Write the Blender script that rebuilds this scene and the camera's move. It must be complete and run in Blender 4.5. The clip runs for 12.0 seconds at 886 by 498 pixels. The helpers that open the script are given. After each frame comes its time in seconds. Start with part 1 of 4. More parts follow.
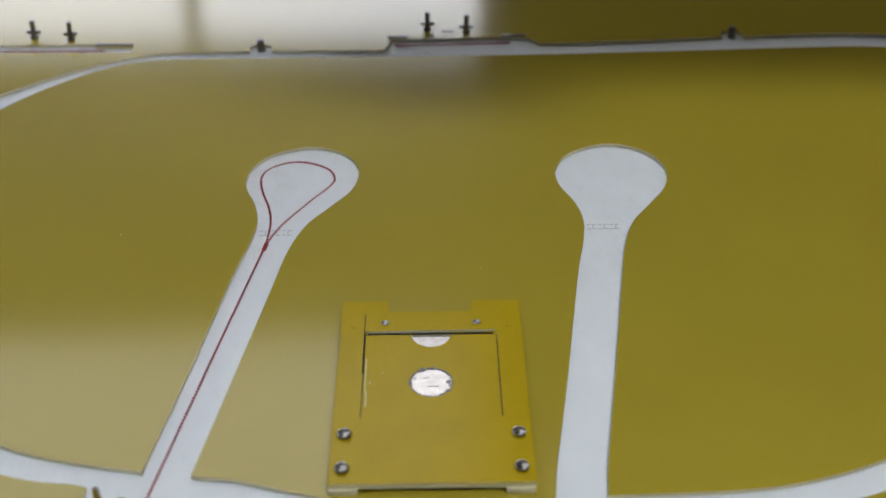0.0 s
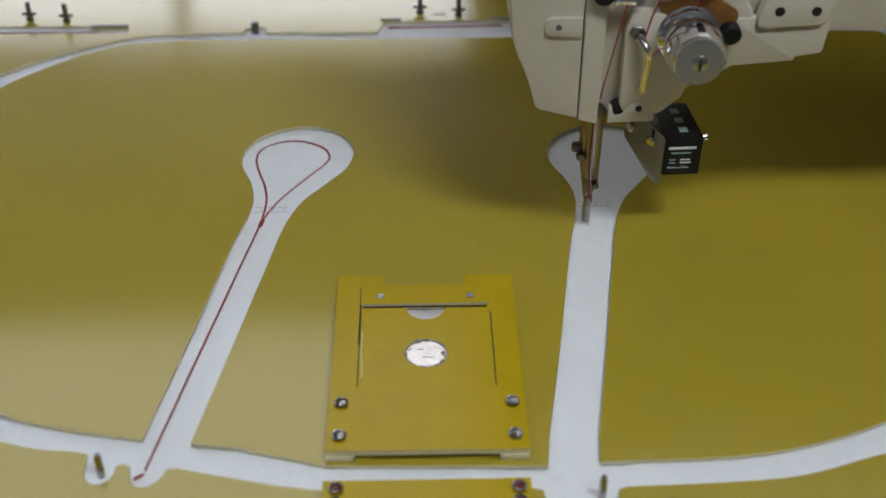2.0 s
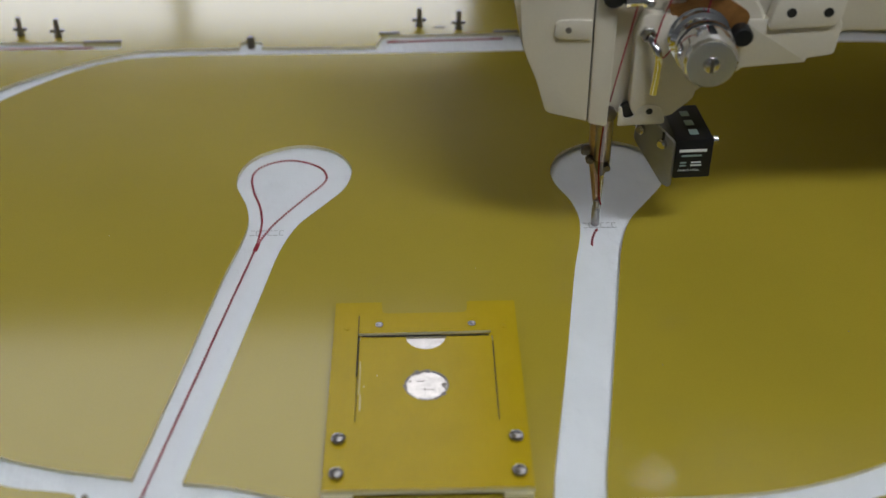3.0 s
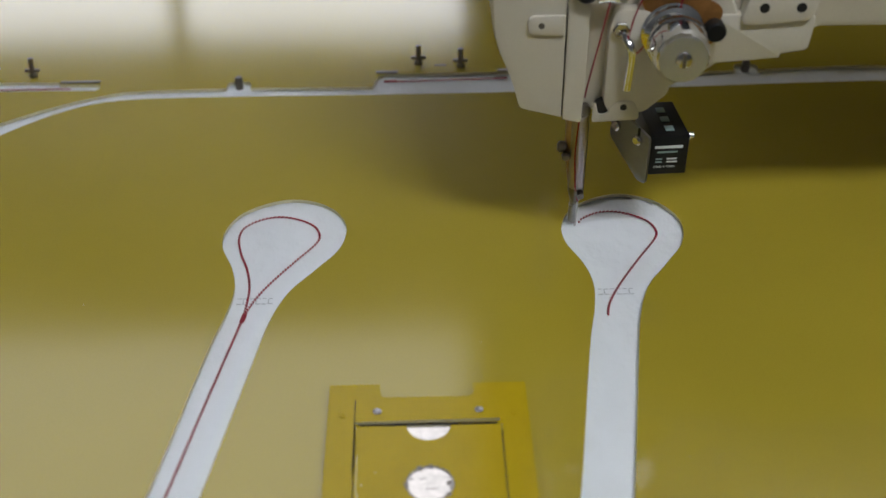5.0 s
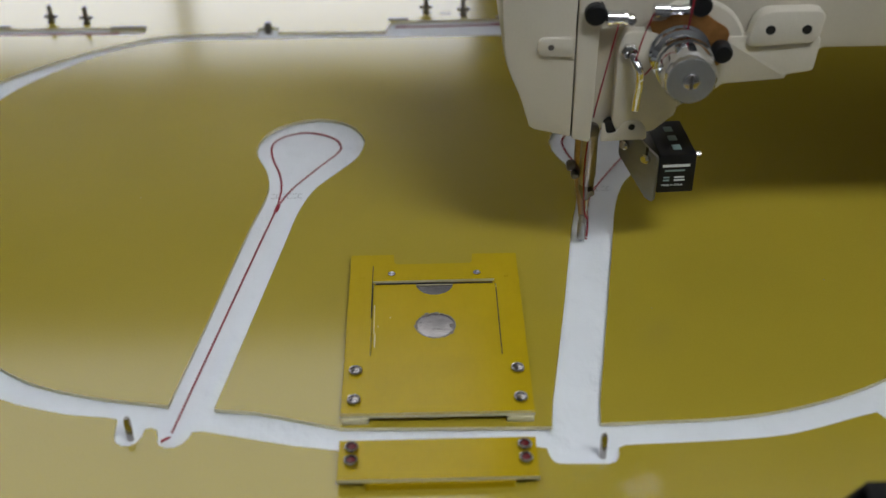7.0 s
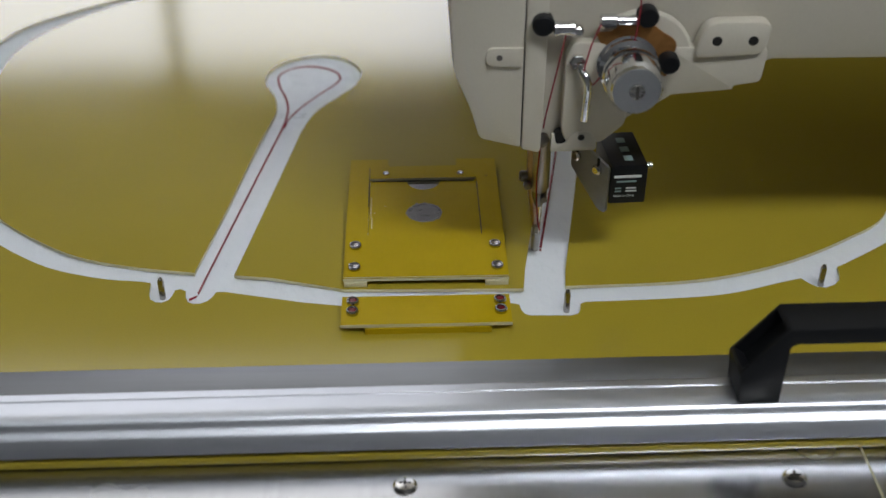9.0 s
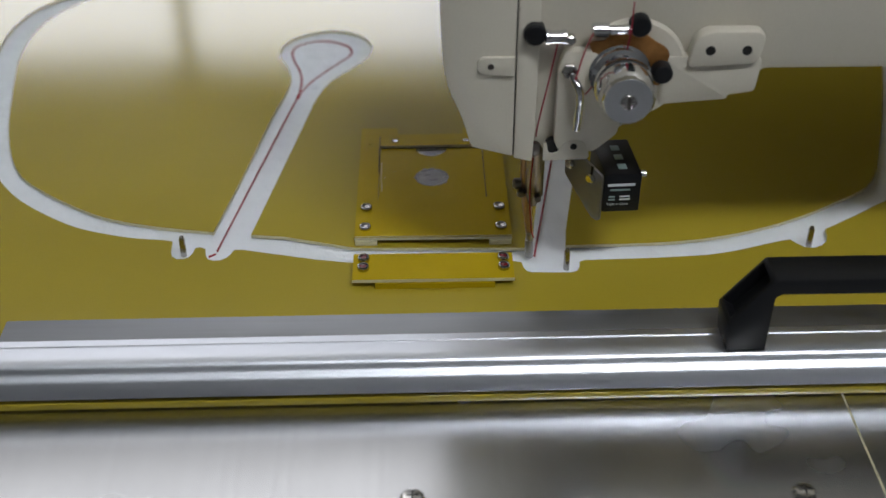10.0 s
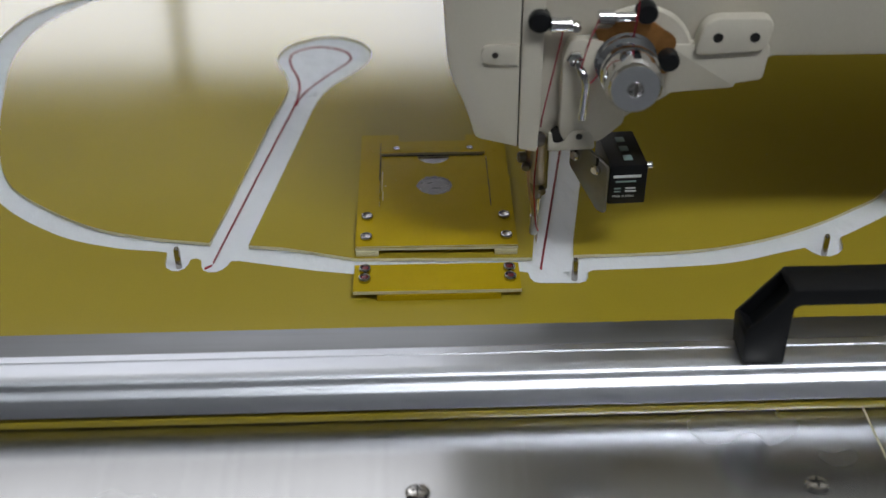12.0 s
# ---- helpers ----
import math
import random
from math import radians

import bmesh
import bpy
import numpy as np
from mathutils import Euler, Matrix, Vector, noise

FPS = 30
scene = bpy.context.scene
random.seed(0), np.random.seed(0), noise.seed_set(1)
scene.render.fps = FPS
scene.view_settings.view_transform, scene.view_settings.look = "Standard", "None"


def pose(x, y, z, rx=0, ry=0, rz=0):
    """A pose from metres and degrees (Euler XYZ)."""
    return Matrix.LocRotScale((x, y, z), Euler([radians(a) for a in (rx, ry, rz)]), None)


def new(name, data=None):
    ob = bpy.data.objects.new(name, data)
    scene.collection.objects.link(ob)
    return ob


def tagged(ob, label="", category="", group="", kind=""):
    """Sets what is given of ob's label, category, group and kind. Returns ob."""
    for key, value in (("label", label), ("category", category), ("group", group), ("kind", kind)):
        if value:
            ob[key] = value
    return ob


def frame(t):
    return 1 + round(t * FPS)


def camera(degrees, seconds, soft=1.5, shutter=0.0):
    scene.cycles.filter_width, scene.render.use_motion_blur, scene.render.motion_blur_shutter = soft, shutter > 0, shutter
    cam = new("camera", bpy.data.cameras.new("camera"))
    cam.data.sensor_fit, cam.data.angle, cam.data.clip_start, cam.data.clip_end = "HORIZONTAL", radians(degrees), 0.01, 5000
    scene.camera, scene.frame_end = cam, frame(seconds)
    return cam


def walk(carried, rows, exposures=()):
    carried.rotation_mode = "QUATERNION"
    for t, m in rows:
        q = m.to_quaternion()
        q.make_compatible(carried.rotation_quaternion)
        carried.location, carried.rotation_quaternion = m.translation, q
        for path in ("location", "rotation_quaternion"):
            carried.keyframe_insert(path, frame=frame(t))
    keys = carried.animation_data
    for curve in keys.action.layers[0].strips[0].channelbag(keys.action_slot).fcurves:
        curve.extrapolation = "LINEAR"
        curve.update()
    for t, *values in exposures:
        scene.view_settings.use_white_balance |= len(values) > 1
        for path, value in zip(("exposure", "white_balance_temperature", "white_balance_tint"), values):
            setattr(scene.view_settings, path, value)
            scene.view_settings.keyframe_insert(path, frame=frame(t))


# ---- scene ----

cam = camera(40.0, 12.0, soft=1.5)
cam.data.dof.use_dof = True
cam.data.dof.focus_distance = 0.74
cam.data.dof.aperture_fstop = 6.3
# seconds, place, yaw, pitch, roll of a hand-held camera before the sewing table
PATH = [
    (0.0, 0.0020, -0.6185, 0.4344, -0.543, -35.242, -0.357),
    (0.5, 0.0005, -0.6247, 0.4376, -0.757, -35.355, -0.140),
    (1.0, 0.0032, -0.6300, 0.4361, -0.645, -35.102, -0.538),
    (1.5, 0.0005, -0.6313, 0.4337, -0.985, -35.384, 0.210),
    (2.0, -0.0019, -0.6341, 0.4323, -1.239, -35.554, 0.106),
    (2.5, -0.0006, -0.6312, 0.4333, -1.126, -35.611, -0.276),
    (3.0, -0.0002, -0.6282, 0.4307, -1.097, -35.496, -0.277),
    (3.5, 0.0003, -0.6220, 0.4259, -1.130, -35.560, -0.235),
    (3.7, -0.0007, -0.6239, 0.4241, -1.078, -35.616, 0.027),
    (5.3, -0.0040, -0.6306, 0.4296, -1.391, -35.370, -0.275),
    (5.5, -0.0051, -0.6320, 0.4316, -1.037, -35.383, -0.089),
    (6.0, -0.0064, -0.6306, 0.4316, -0.968, -35.234, -0.054),
    (6.5, -0.0055, -0.6375, 0.4356, -0.895, -35.055, -0.256),
    (6.7, -0.0043, -0.6365, 0.4358, -0.866, -34.957, -0.469),
    (8.3, -0.0061, -0.6418, 0.4335, -1.429, -34.189, -0.120),
    (8.5, -0.0074, -0.6448, 0.4334, -1.563, -34.223, -0.173),
    (9.0, -0.0072, -0.6395, 0.4325, -1.652, -33.992, 0.042),
    (9.5, -0.0082, -0.6369, 0.4339, -1.695, -33.756, -0.074),
    (10.0, -0.0063, -0.6304, 0.4392, -1.106, -34.459, -0.058),
    (10.5, -0.0093, -0.6285, 0.4289, -1.200, -33.885, -0.553),
    (11.0, -0.0105, -0.6377, 0.4298, -1.304, -33.566, -0.428),
    (11.5, -0.0103, -0.6359, 0.4297, -1.332, -33.572, -0.270),
    (12.0, -0.0106, -0.6274, 0.4251, -1.326, -33.978, -0.170),
]
walk(cam, [(t, pose(x, y, z, 90 + p, 0, yaw) @ pose(0, 0, 0, 0, 0, r)) for t, x, y, z, yaw, p, r in PATH])

# ---- light ----
WINDOW_GLOW = 4.3
KEY_GLOW = 35.0
FILL_GLOW = 2.2
PANEL_GLOW = 1.8
world = bpy.data.worlds.new("workshop_air")
scene.world = world
world.use_nodes = True
world.node_tree.nodes["Background"].inputs[0].default_value = (0.8, 0.9, 1.0, 1)
world.node_tree.nodes["Background"].inputs[1].default_value = 0.1
scene.view_settings.exposure = 0.0


# ---- materials ----
def material(name, color, rough=0.5, metal=0.0, coat=0.0, grain=0.0, scale=200.0, bump=0.0, stretch=(1, 1, 1), spec=0.5,
             stain=0.0, stain_scale=12.0, rough_var=0.0):
    """A surface with fine grain and larger stains in its colour, uneven gloss and fine relief."""
    m = bpy.data.materials.new(name)
    m.use_nodes = True
    nt = m.node_tree
    b = nt.nodes["Principled BSDF"]
    b.inputs["Roughness"].default_value = rough
    b.inputs["Metallic"].default_value = metal
    b.inputs["Coat Weight"].default_value = coat
    b.inputs["Coat Roughness"].default_value = 0.09
    b.inputs["Specular IOR Level"].default_value = spec
    co = nt.nodes.new("ShaderNodeTexCoord")
    mp = nt.nodes.new("ShaderNodeMapping")
    mp.inputs["Scale"].default_value = stretch
    nt.links.new(co.outputs["Object"], mp.inputs[0])
    fine = nt.nodes.new("ShaderNodeTexNoise")
    fine.inputs["Scale"].default_value = scale
    fine.inputs["Detail"].default_value = 4
    nt.links.new(mp.outputs[0], fine.inputs["Vector"])
    wide = nt.nodes.new("ShaderNodeTexNoise")
    wide.inputs["Scale"].default_value = stain_scale
    wide.inputs["Detail"].default_value = 3
    nt.links.new(co.outputs["Object"], wide.inputs["Vector"])
    last = None
    for source, amount in ((fine, grain), (wide, stain)):
        if amount <= 0:
            continue
        ramp = nt.nodes.new("ShaderNodeMapRange")
        ramp.inputs["From Min"].default_value, ramp.inputs["From Max"].default_value = 0.15, 0.85
        ramp.inputs["To Min"].default_value, ramp.inputs["To Max"].default_value = 1 - amount, 1 + amount
        nt.links.new(source.outputs["Fac"], ramp.inputs["Value"])
        mix = nt.nodes.new("ShaderNodeVectorMath")
        mix.operation = "SCALE"
        if last is None:
            mix.inputs[0].default_value = color
        else:
            nt.links.new(last.outputs[0], mix.inputs[0])
        nt.links.new(ramp.outputs[0], mix.inputs["Scale"])
        last = mix
    if last is None:
        b.inputs["Base Color"].default_value = (*color, 1)
    else:
        nt.links.new(last.outputs[0], b.inputs["Base Color"])
    if rough_var > 0:
        rr = nt.nodes.new("ShaderNodeMapRange")
        rr.inputs["From Min"].default_value, rr.inputs["From Max"].default_value = 0.1, 0.9
        rr.inputs["To Min"].default_value, rr.inputs["To Max"].default_value = rough * (1 - rough_var), rough * (1 + rough_var)
        nt.links.new(wide.outputs["Fac"], rr.inputs["Value"])
        nt.links.new(rr.outputs[0], b.inputs["Roughness"])
    if bump > 0:
        bp = nt.nodes.new("ShaderNodeBump")
        bp.inputs["Strength"].default_value = 1.0
        bp.inputs["Distance"].default_value = bump
        nt.links.new(fine.outputs["Fac"], bp.inputs["Height"])
        nt.links.new(bp.outputs[0], b.inputs["Normal"])
    return m


def glowing(name, color, strength):
    m = bpy.data.materials.new(name)
    m.use_nodes = True
    nt = m.node_tree
    nt.nodes.remove(nt.nodes["Principled BSDF"])
    e = nt.nodes.new("ShaderNodeEmission")
    e.inputs[0].default_value = (*color, 1)
    e.inputs[1].default_value = strength
    nt.links.new(e.outputs[0], nt.nodes["Material Output"].inputs[0])
    return m


BOARD = material("epoxy_board", (0.400, 0.308, 0.030), 0.105, spec=0.7, grain=0.05, scale=900, bump=0.00001, stain=0.05, stain_scale=9, rough_var=0.25)
PLATE = material("epoxy_plate", (0.46, 0.325, 0.007), 0.15, spec=0.18, grain=0.03, scale=500, stretch=(1, 0.3, 1), stain=0.06, stain_scale=45, rough_var=0.3)
BOARD_EDGE = material("cut_board_edge", (0.66, 0.61, 0.39), 0.6, grain=0.1, scale=700)
FABRIC = material("white_fabric", (0.80, 0.83, 0.88), 0.8, grain=0.03, scale=55, bump=0.0026, stretch=(1, 0.6, 1), stain=0.03, stain_scale=25)
THREAD = material("red_thread", (0.32, 0.008, 0.028), 0.55, grain=0.25, scale=3000)
INK = material("grey_marker", (0.50, 0.52, 0.56), 0.8, grain=0.3, scale=900)
STEEL = material("steel", (0.62, 0.60, 0.58), 0.18, 1.0, grain=0.1, scale=600)
DARK_STEEL = material("dark_steel", (0.20, 0.18, 0.165), 0.3, 1.0, grain=0.12, scale=600)
FOOT = material("worn_grey_steel", (0.34, 0.33, 0.32), 0.34, 1.0, grain=0.12, scale=600)
CHROME = material("chrome", (0.80, 0.80, 0.82), 0.08, 1.0, grain=0.02, scale=400)
SATIN = material("satin_steel", (0.66, 0.67, 0.70), 0.33, 1.0, grain=0.05, scale=900)
ALU = material("anodised_aluminium", (0.72, 0.74, 0.80), 0.40, 1.0, stain=0.03, stain_scale=15)
DULL_ALU = material("dull_aluminium", (0.31, 0.315, 0.33), 0.5, 1.0, grain=0.06, scale=300, stretch=(0.05, 1, 1), stain=0.05)
TABLE = material("brushed_sheet_metal", (0.47, 0.47, 0.48), 0.26, 1.0, grain=0.06, scale=260, stretch=(1, 0.02, 1), stain=0.04, stain_scale=8, rough_var=0.3)
CREAM = material("cream_enamel", (0.66, 0.615, 0.52), 0.36, grain=0.02, scale=520, bump=0.00011, stain=0.03, stain_scale=20, rough_var=0.2)
BLACK = material("black_plastic", (0.007, 0.0075, 0.009), 0.45, grain=0.2, scale=900, bump=0.00003, spec=0.3)
# near-black for the shade inside holes, slots and gaps, and for grease
DARK = material("shade_and_grease_black", (0.01, 0.009, 0.008), 0.7)
MIRROR_TAPE = material("bare_metal_disc", (0.54, 0.51, 0.50), 0.11, 1.0, grain=0.15, scale=260, stain=0.14, stain_scale=90, rough_var=0.4)
RIVET = material("worn_rivet_steel", (0.42, 0.40, 0.39), 0.15, 1.0, grain=0.15, scale=600)
OILY = material("oily_bright_steel", (0.40, 0.36, 0.36), 0.4, 1.0, grain=0.12, scale=500)
# worn steel with a reddish reflection put into its base colour
TINTED_STEEL = material("reflection_tinted_worn_steel", (0.40, 0.29, 0.26), 0.3, 1.0, grain=0.15, scale=500)
BROWN = material("brown_oily_steel", (0.40, 0.19, 0.06), 0.35, 0.6, grain=0.25, scale=200)
RED_HEAD = material("red_screw_lacquer", (0.11, 0.004, 0.007), 0.2, grain=0.2, scale=900)
PRINT = material("white_print", (0.72, 0.76, 0.78), 0.6, grain=0.05)
PRINT_DIM = material("grey_print", (0.24, 0.33, 0.33), 0.6, grain=0.05)
WALL = material("painted_wall", (0.22, 0.22, 0.215), 0.8, grain=0.03, scale=60, stain=0.05, stain_scale=1.5)
CEILING = material("painted_ceiling", (0.25, 0.25, 0.245), 0.8, grain=0.03, scale=60)
FLOOR = material("concrete_floor", (0.24, 0.245, 0.25), 0.5, grain=0.1, scale=40, stain=0.12, stain_scale=1.2)
FRAME = material("window_frame_paint", (0.6, 0.6, 0.6), 0.5, grain=0.03)
GLOW = glowing("bright_window_daylight", (0.90, 0.92, 1.0), WINDOW_GLOW)
PANEL = glowing("sheen_panel", (0.97, 0.98, 1.0), PANEL_GLOW)
FILL = glowing("fill_diffuser", (0.90, 0.96, 1.0), FILL_GLOW)
KEY = glowing("bright_lamp_diffuser", (0.93, 0.97, 1.0), KEY_GLOW)


# ---- mesh helpers ----
def part(name, bm, mat, parent=None, label="", smooth=35, second=None):
    me = bpy.data.meshes.new(name)
    bmesh.ops.remove_doubles(bm, verts=bm.verts, dist=1e-7)
    if smooth:
        for f in bm.faces:
            f.smooth = True
        for e in bm.edges:
            if len(e.link_faces) == 2 and e.calc_face_angle(0) > radians(smooth):
                e.smooth = False
    bm.to_mesh(me)
    bm.free()
    me.materials.append(mat)
    if second:
        me.materials.append(second)
    ob = new(name, me)
    if parent:
        ob.parent = parent
    if label:
        ob["label"] = label
    return ob


def thing(name, at, label, category, group="", kind=""):
    ob = new(name)
    ob.empty_display_size = 0.01
    ob.matrix_world = Matrix.Translation(at)
    return tagged(ob, label, category, group, kind)


def bevelled(bm, edges, width, seg=2):
    if width > 0:
        bmesh.ops.bevel(bm, geom=edges, offset=width, segments=seg, affect="EDGES", profile=0.5)


def box(x0, x1, y0, y1, z0, z1, bevel=0.0, seg=2, bm=None):
    b = bmesh.new()
    r = bmesh.ops.create_cube(b, size=1)
    for v in r["verts"]:
        v.co = Vector(((x0 + x1) / 2 + v.co.x * (x1 - x0), (y0 + y1) / 2 + v.co.y * (y1 - y0), (z0 + z1) / 2 + v.co.z * (z1 - z0)))
    bevelled(b, b.edges[:], bevel, seg)
    return joined(bm, b)


def joined(bm, extra, m=None):
    """Adds the bmesh extra to bm and returns it."""
    if m is not None:
        extra.transform(m)
    if bm is None:
        return extra
    me = bpy.data.meshes.new("tmp")
    extra.to_mesh(me)
    extra.free()
    bm.from_mesh(me)
    bpy.data.meshes.remove(me)
    return bm


def turned(profile, n=32, m=None, bm=None):
    """A body turned about z from (radius, height) pairs, from the bottom up."""
    b = bmesh.new()
    rings = []
    for r, z in profile:
        if r < 1e-6:
            rings.append([b.verts.new((0, 0, z))])
        else:
            rings.append([b.verts.new((r * math.cos(2 * math.pi * i / n), r * math.sin(2 * math.pi * i / n), z)) for i in range(n)])
    for lo, hi in zip(rings, rings[1:]):
        for i in range(n):
            j = (i + 1) % n
            if len(lo) == 1 and len(hi) > 1:
                b.faces.new((lo[0], hi[j], hi[i]))
            elif len(hi) == 1 and len(lo) > 1:
                b.faces.new((lo[i], lo[j], hi[0]))
            elif len(lo) > 1:
                b.faces.new((lo[i], lo[j], hi[j], hi[i]))
    if len(rings[0]) > 1:
        b.faces.new(rings[0][::-1])
    if len(rings[-1]) > 1:
        b.faces.new(rings[-1])
    return joined(bm, b, m)


def slab(outline, z0, z1, holes=(), bevel=0.0, m=None, bm=None, side=0):
    """A flat body with the given outline and holes. side: material index of its cut edges."""
    b = bmesh.new()
    edges = []
    for ring in (outline, *holes):
        vs = [b.verts.new((x, y, z1)) for x, y in ring]
        edges += [b.edges.new((a, c)) for a, c in zip(vs, vs[1:] + vs[:1])]
    if holes:
        bmesh.ops.triangle_fill(b, use_beauty=True, use_dissolve=False, edges=edges, normal=(0, 0, 1))
    else:
        b.faces.new(b.verts[:])
    bmesh.ops.recalc_face_normals(b, faces=b.faces)
    for f in b.faces:
        if f.normal.z < 0:
            f.normal_flip()
    top = b.faces[:]
    r = bmesh.ops.extrude_face_region(b, geom=top)
    for v in [g for g in r["geom"] if isinstance(g, bmesh.types.BMVert)]:
        v.co.z = z0
    bmesh.ops.recalc_face_normals(b, faces=b.faces)
    for f in b.faces:
        if abs(f.normal.z) < 0.5:
            f.material_index = side
    if bevel > 0:
        rim = [e for e in b.edges if len(e.link_faces) == 2 and abs(e.link_faces[0].normal.dot(e.link_faces[1].normal)) < 0.5
               and abs(e.verts[0].co.z - e.verts[1].co.z) < 1e-6]
        bevelled(b, rim, bevel, 2)
    return joined(bm, b, m)


def spline(points, steps=8, closed=False):
    """A smooth line through the points."""
    p = [Vector(q) for q in points]
    n = len(p)
    ext = [p[-1], *p, p[0], p[1]] if closed else [2 * p[0] - p[1], *p, 2 * p[-1] - p[-2]]
    out = []
    for i in range(1, (n + 1) if closed else n):
        a, b, c, d = ext[i - 1], ext[i], ext[i + 1], ext[i + 2]
        for k in range(steps):
            u = k / steps
            out.append(0.5 * (2 * b + (c - a) * u + (2 * a - 5 * b + 4 * c - d) * u * u + (3 * b - a - 3 * c + d) * u ** 3))
    if not closed:
        out.append(p[-1])
    return out


def tube(points, radius, n=10, bm=None):
    b = bmesh.new()
    rings = []
    up = Vector((0, 0, 1))
    for i, q in enumerate(points):
        d = (points[min(i + 1, len(points) - 1)] - points[max(i - 1, 0)]).normalized()
        side = d.cross(up if abs(d.z) < 0.95 else Vector((1, 0, 0))).normalized()
        over = side.cross(d)
        r = radius[i] if isinstance(radius, list) else radius
        rings.append([b.verts.new(q + r * (math.cos(2 * math.pi * k / n) * side + math.sin(2 * math.pi * k / n) * over)) for k in range(n)])
    for lo, hi in zip(rings, rings[1:]):
        for k in range(n):
            b.faces.new((lo[k], lo[(k + 1) % n], hi[(k + 1) % n], hi[k]))
    b.faces.new(rings[0][::-1])
    b.faces.new(rings[-1])
    bmesh.ops.recalc_face_normals(b, faces=b.faces)
    return joined(bm, b)


def rounded(points, radius, n=5):
    """A polygon with rounded corners; radius may be one number or one a corner."""
    out = []
    for i, q in enumerate(points):
        r = radius[i] if isinstance(radius, (list, tuple)) else radius
        q, a, c = Vector(q), Vector(points[i - 1]), Vector(points[(i + 1) % len(points)])
        if r <= 0:
            out.append(tuple(q))
            continue
        da, dc = (a - q).normalized(), (c - q).normalized()
        r = min(r, 0.45 * (a - q).length, 0.45 * (c - q).length)
        for k in range(n + 1):
            u = k / n
            out.append(tuple((1 - u) ** 2 * (q + da * r) + 2 * u * (1 - u) * q + u * u * (q + dc * r)))
    return out


def upright(m_y):
    """Turns a body built along z so that its z axis points at the viewer (towards -y), at the place m_y."""
    return Matrix.Translation(m_y) @ Matrix.Rotation(radians(90), 4, "X")


# ---- the setting: a workshop round the sewing table ----
def setting():
    z0 = -0.86
    part_floor = part("floor", box(-5, 5, -4, 6, z0 - 0.1, z0), FLOOR)
    tagged(part_floor, "grey concrete workshop floor", "floor", kind="structure")
    tagged(part("ceiling", box(-5, 5, -4, 6, 3.0, 3.1), CEILING), "plain pale ceiling", "ceiling", kind="structure")
    tagged(part("wall_south", box(-5, 5, -4.2, -4, z0, 3.0), WALL), "plain grey workshop wall", "wall", kind="structure")
    tagged(part("wall_west", box(-5.2, -5, -4, 6, z0, 3.0), WALL), "plain grey workshop wall", "wall", kind="structure")
    tagged(part("wall_east", box(5, 5.2, -4, 6, z0, 3.0), WALL), "plain grey workshop wall", "wall", kind="structure")
    sill, lintel, x0, x1 = 1.70, 2.79, -3.10, 0.32
    b = box(-5, 5, 6, 6.2, z0, sill)
    box(-5, 5, 6, 6.2, lintel, 3.0, bm=b)
    box(x1, 5, 6, 6.2, sill, lintel, bm=b)
    box(-5, x0, 6, 6.2, sill, lintel, bm=b)
    tagged(part("wall_north", b, WALL, smooth=0), "grey workshop wall with a row of bright windows", "wall", kind="structure")
    n = 2
    w = (x1 - x0) / n
    for i in range(n):
        a, c = x0 + i * w, x0 + (i + 1) * w
        f = box(a, a + 0.04, 5.98, 6.14, sill, lintel)
        box(c - 0.04, c, 5.98, 6.14, sill, lintel, bm=f)
        box(a + 0.04, c - 0.04, 5.98, 6.14, sill, sill + 0.06, bm=f)
        box(a + 0.04, c - 0.04, 5.98, 6.14, lintel - 0.06, lintel, bm=f)
        win = tagged(part("window_%d" % (i + 1), f, FRAME, smooth=0), "grey framed window full of daylight", "window", kind="structure")
        part("pane", box(a + 0.04, c - 0.04, 6.05, 6.06, sill + 0.06, lintel - 0.06), GLOW, win)


def ceiling_lamp(x, y, length=1.6, width=0.3, glow=FILL):
    lamp = thing("ceiling_lamp", (x, y, 3.0), "unseen long white ceiling lamp with a bright diffuser, placed for its light", "lamp", "ceiling lamps")
    part("housing", box(-length / 2, length / 2, -width / 2, width / 2, -0.07, 0.0, 0.008), CEILING, lamp)
    part("diffuser", box(-length / 2 + 0.02, length / 2 - 0.02, -width / 2 + 0.02, width / 2 - 0.02, -0.085, -0.07), glow, lamp)


setting()
# weak unseen lamp added as fill from the left front
ceiling_lamp(-0.9, -1.7, 1.3, 0.38)
ceiling_lamp(1.0, -1.6, 1.3, 0.5, KEY)
# unseen fill lamps added above the table
for lx in (-1.75, -0.40):
    ceiling_lamp(lx, -0.05, 1.3, 0.5)
# unseen glowing panels, added for the sheen on table, disc and near board
for lx in (-2.56, -1.46, -0.36):
    ceiling_lamp(lx, 2.55, 1.14, 1.9, PANEL)

TABLE_Z = -0.009


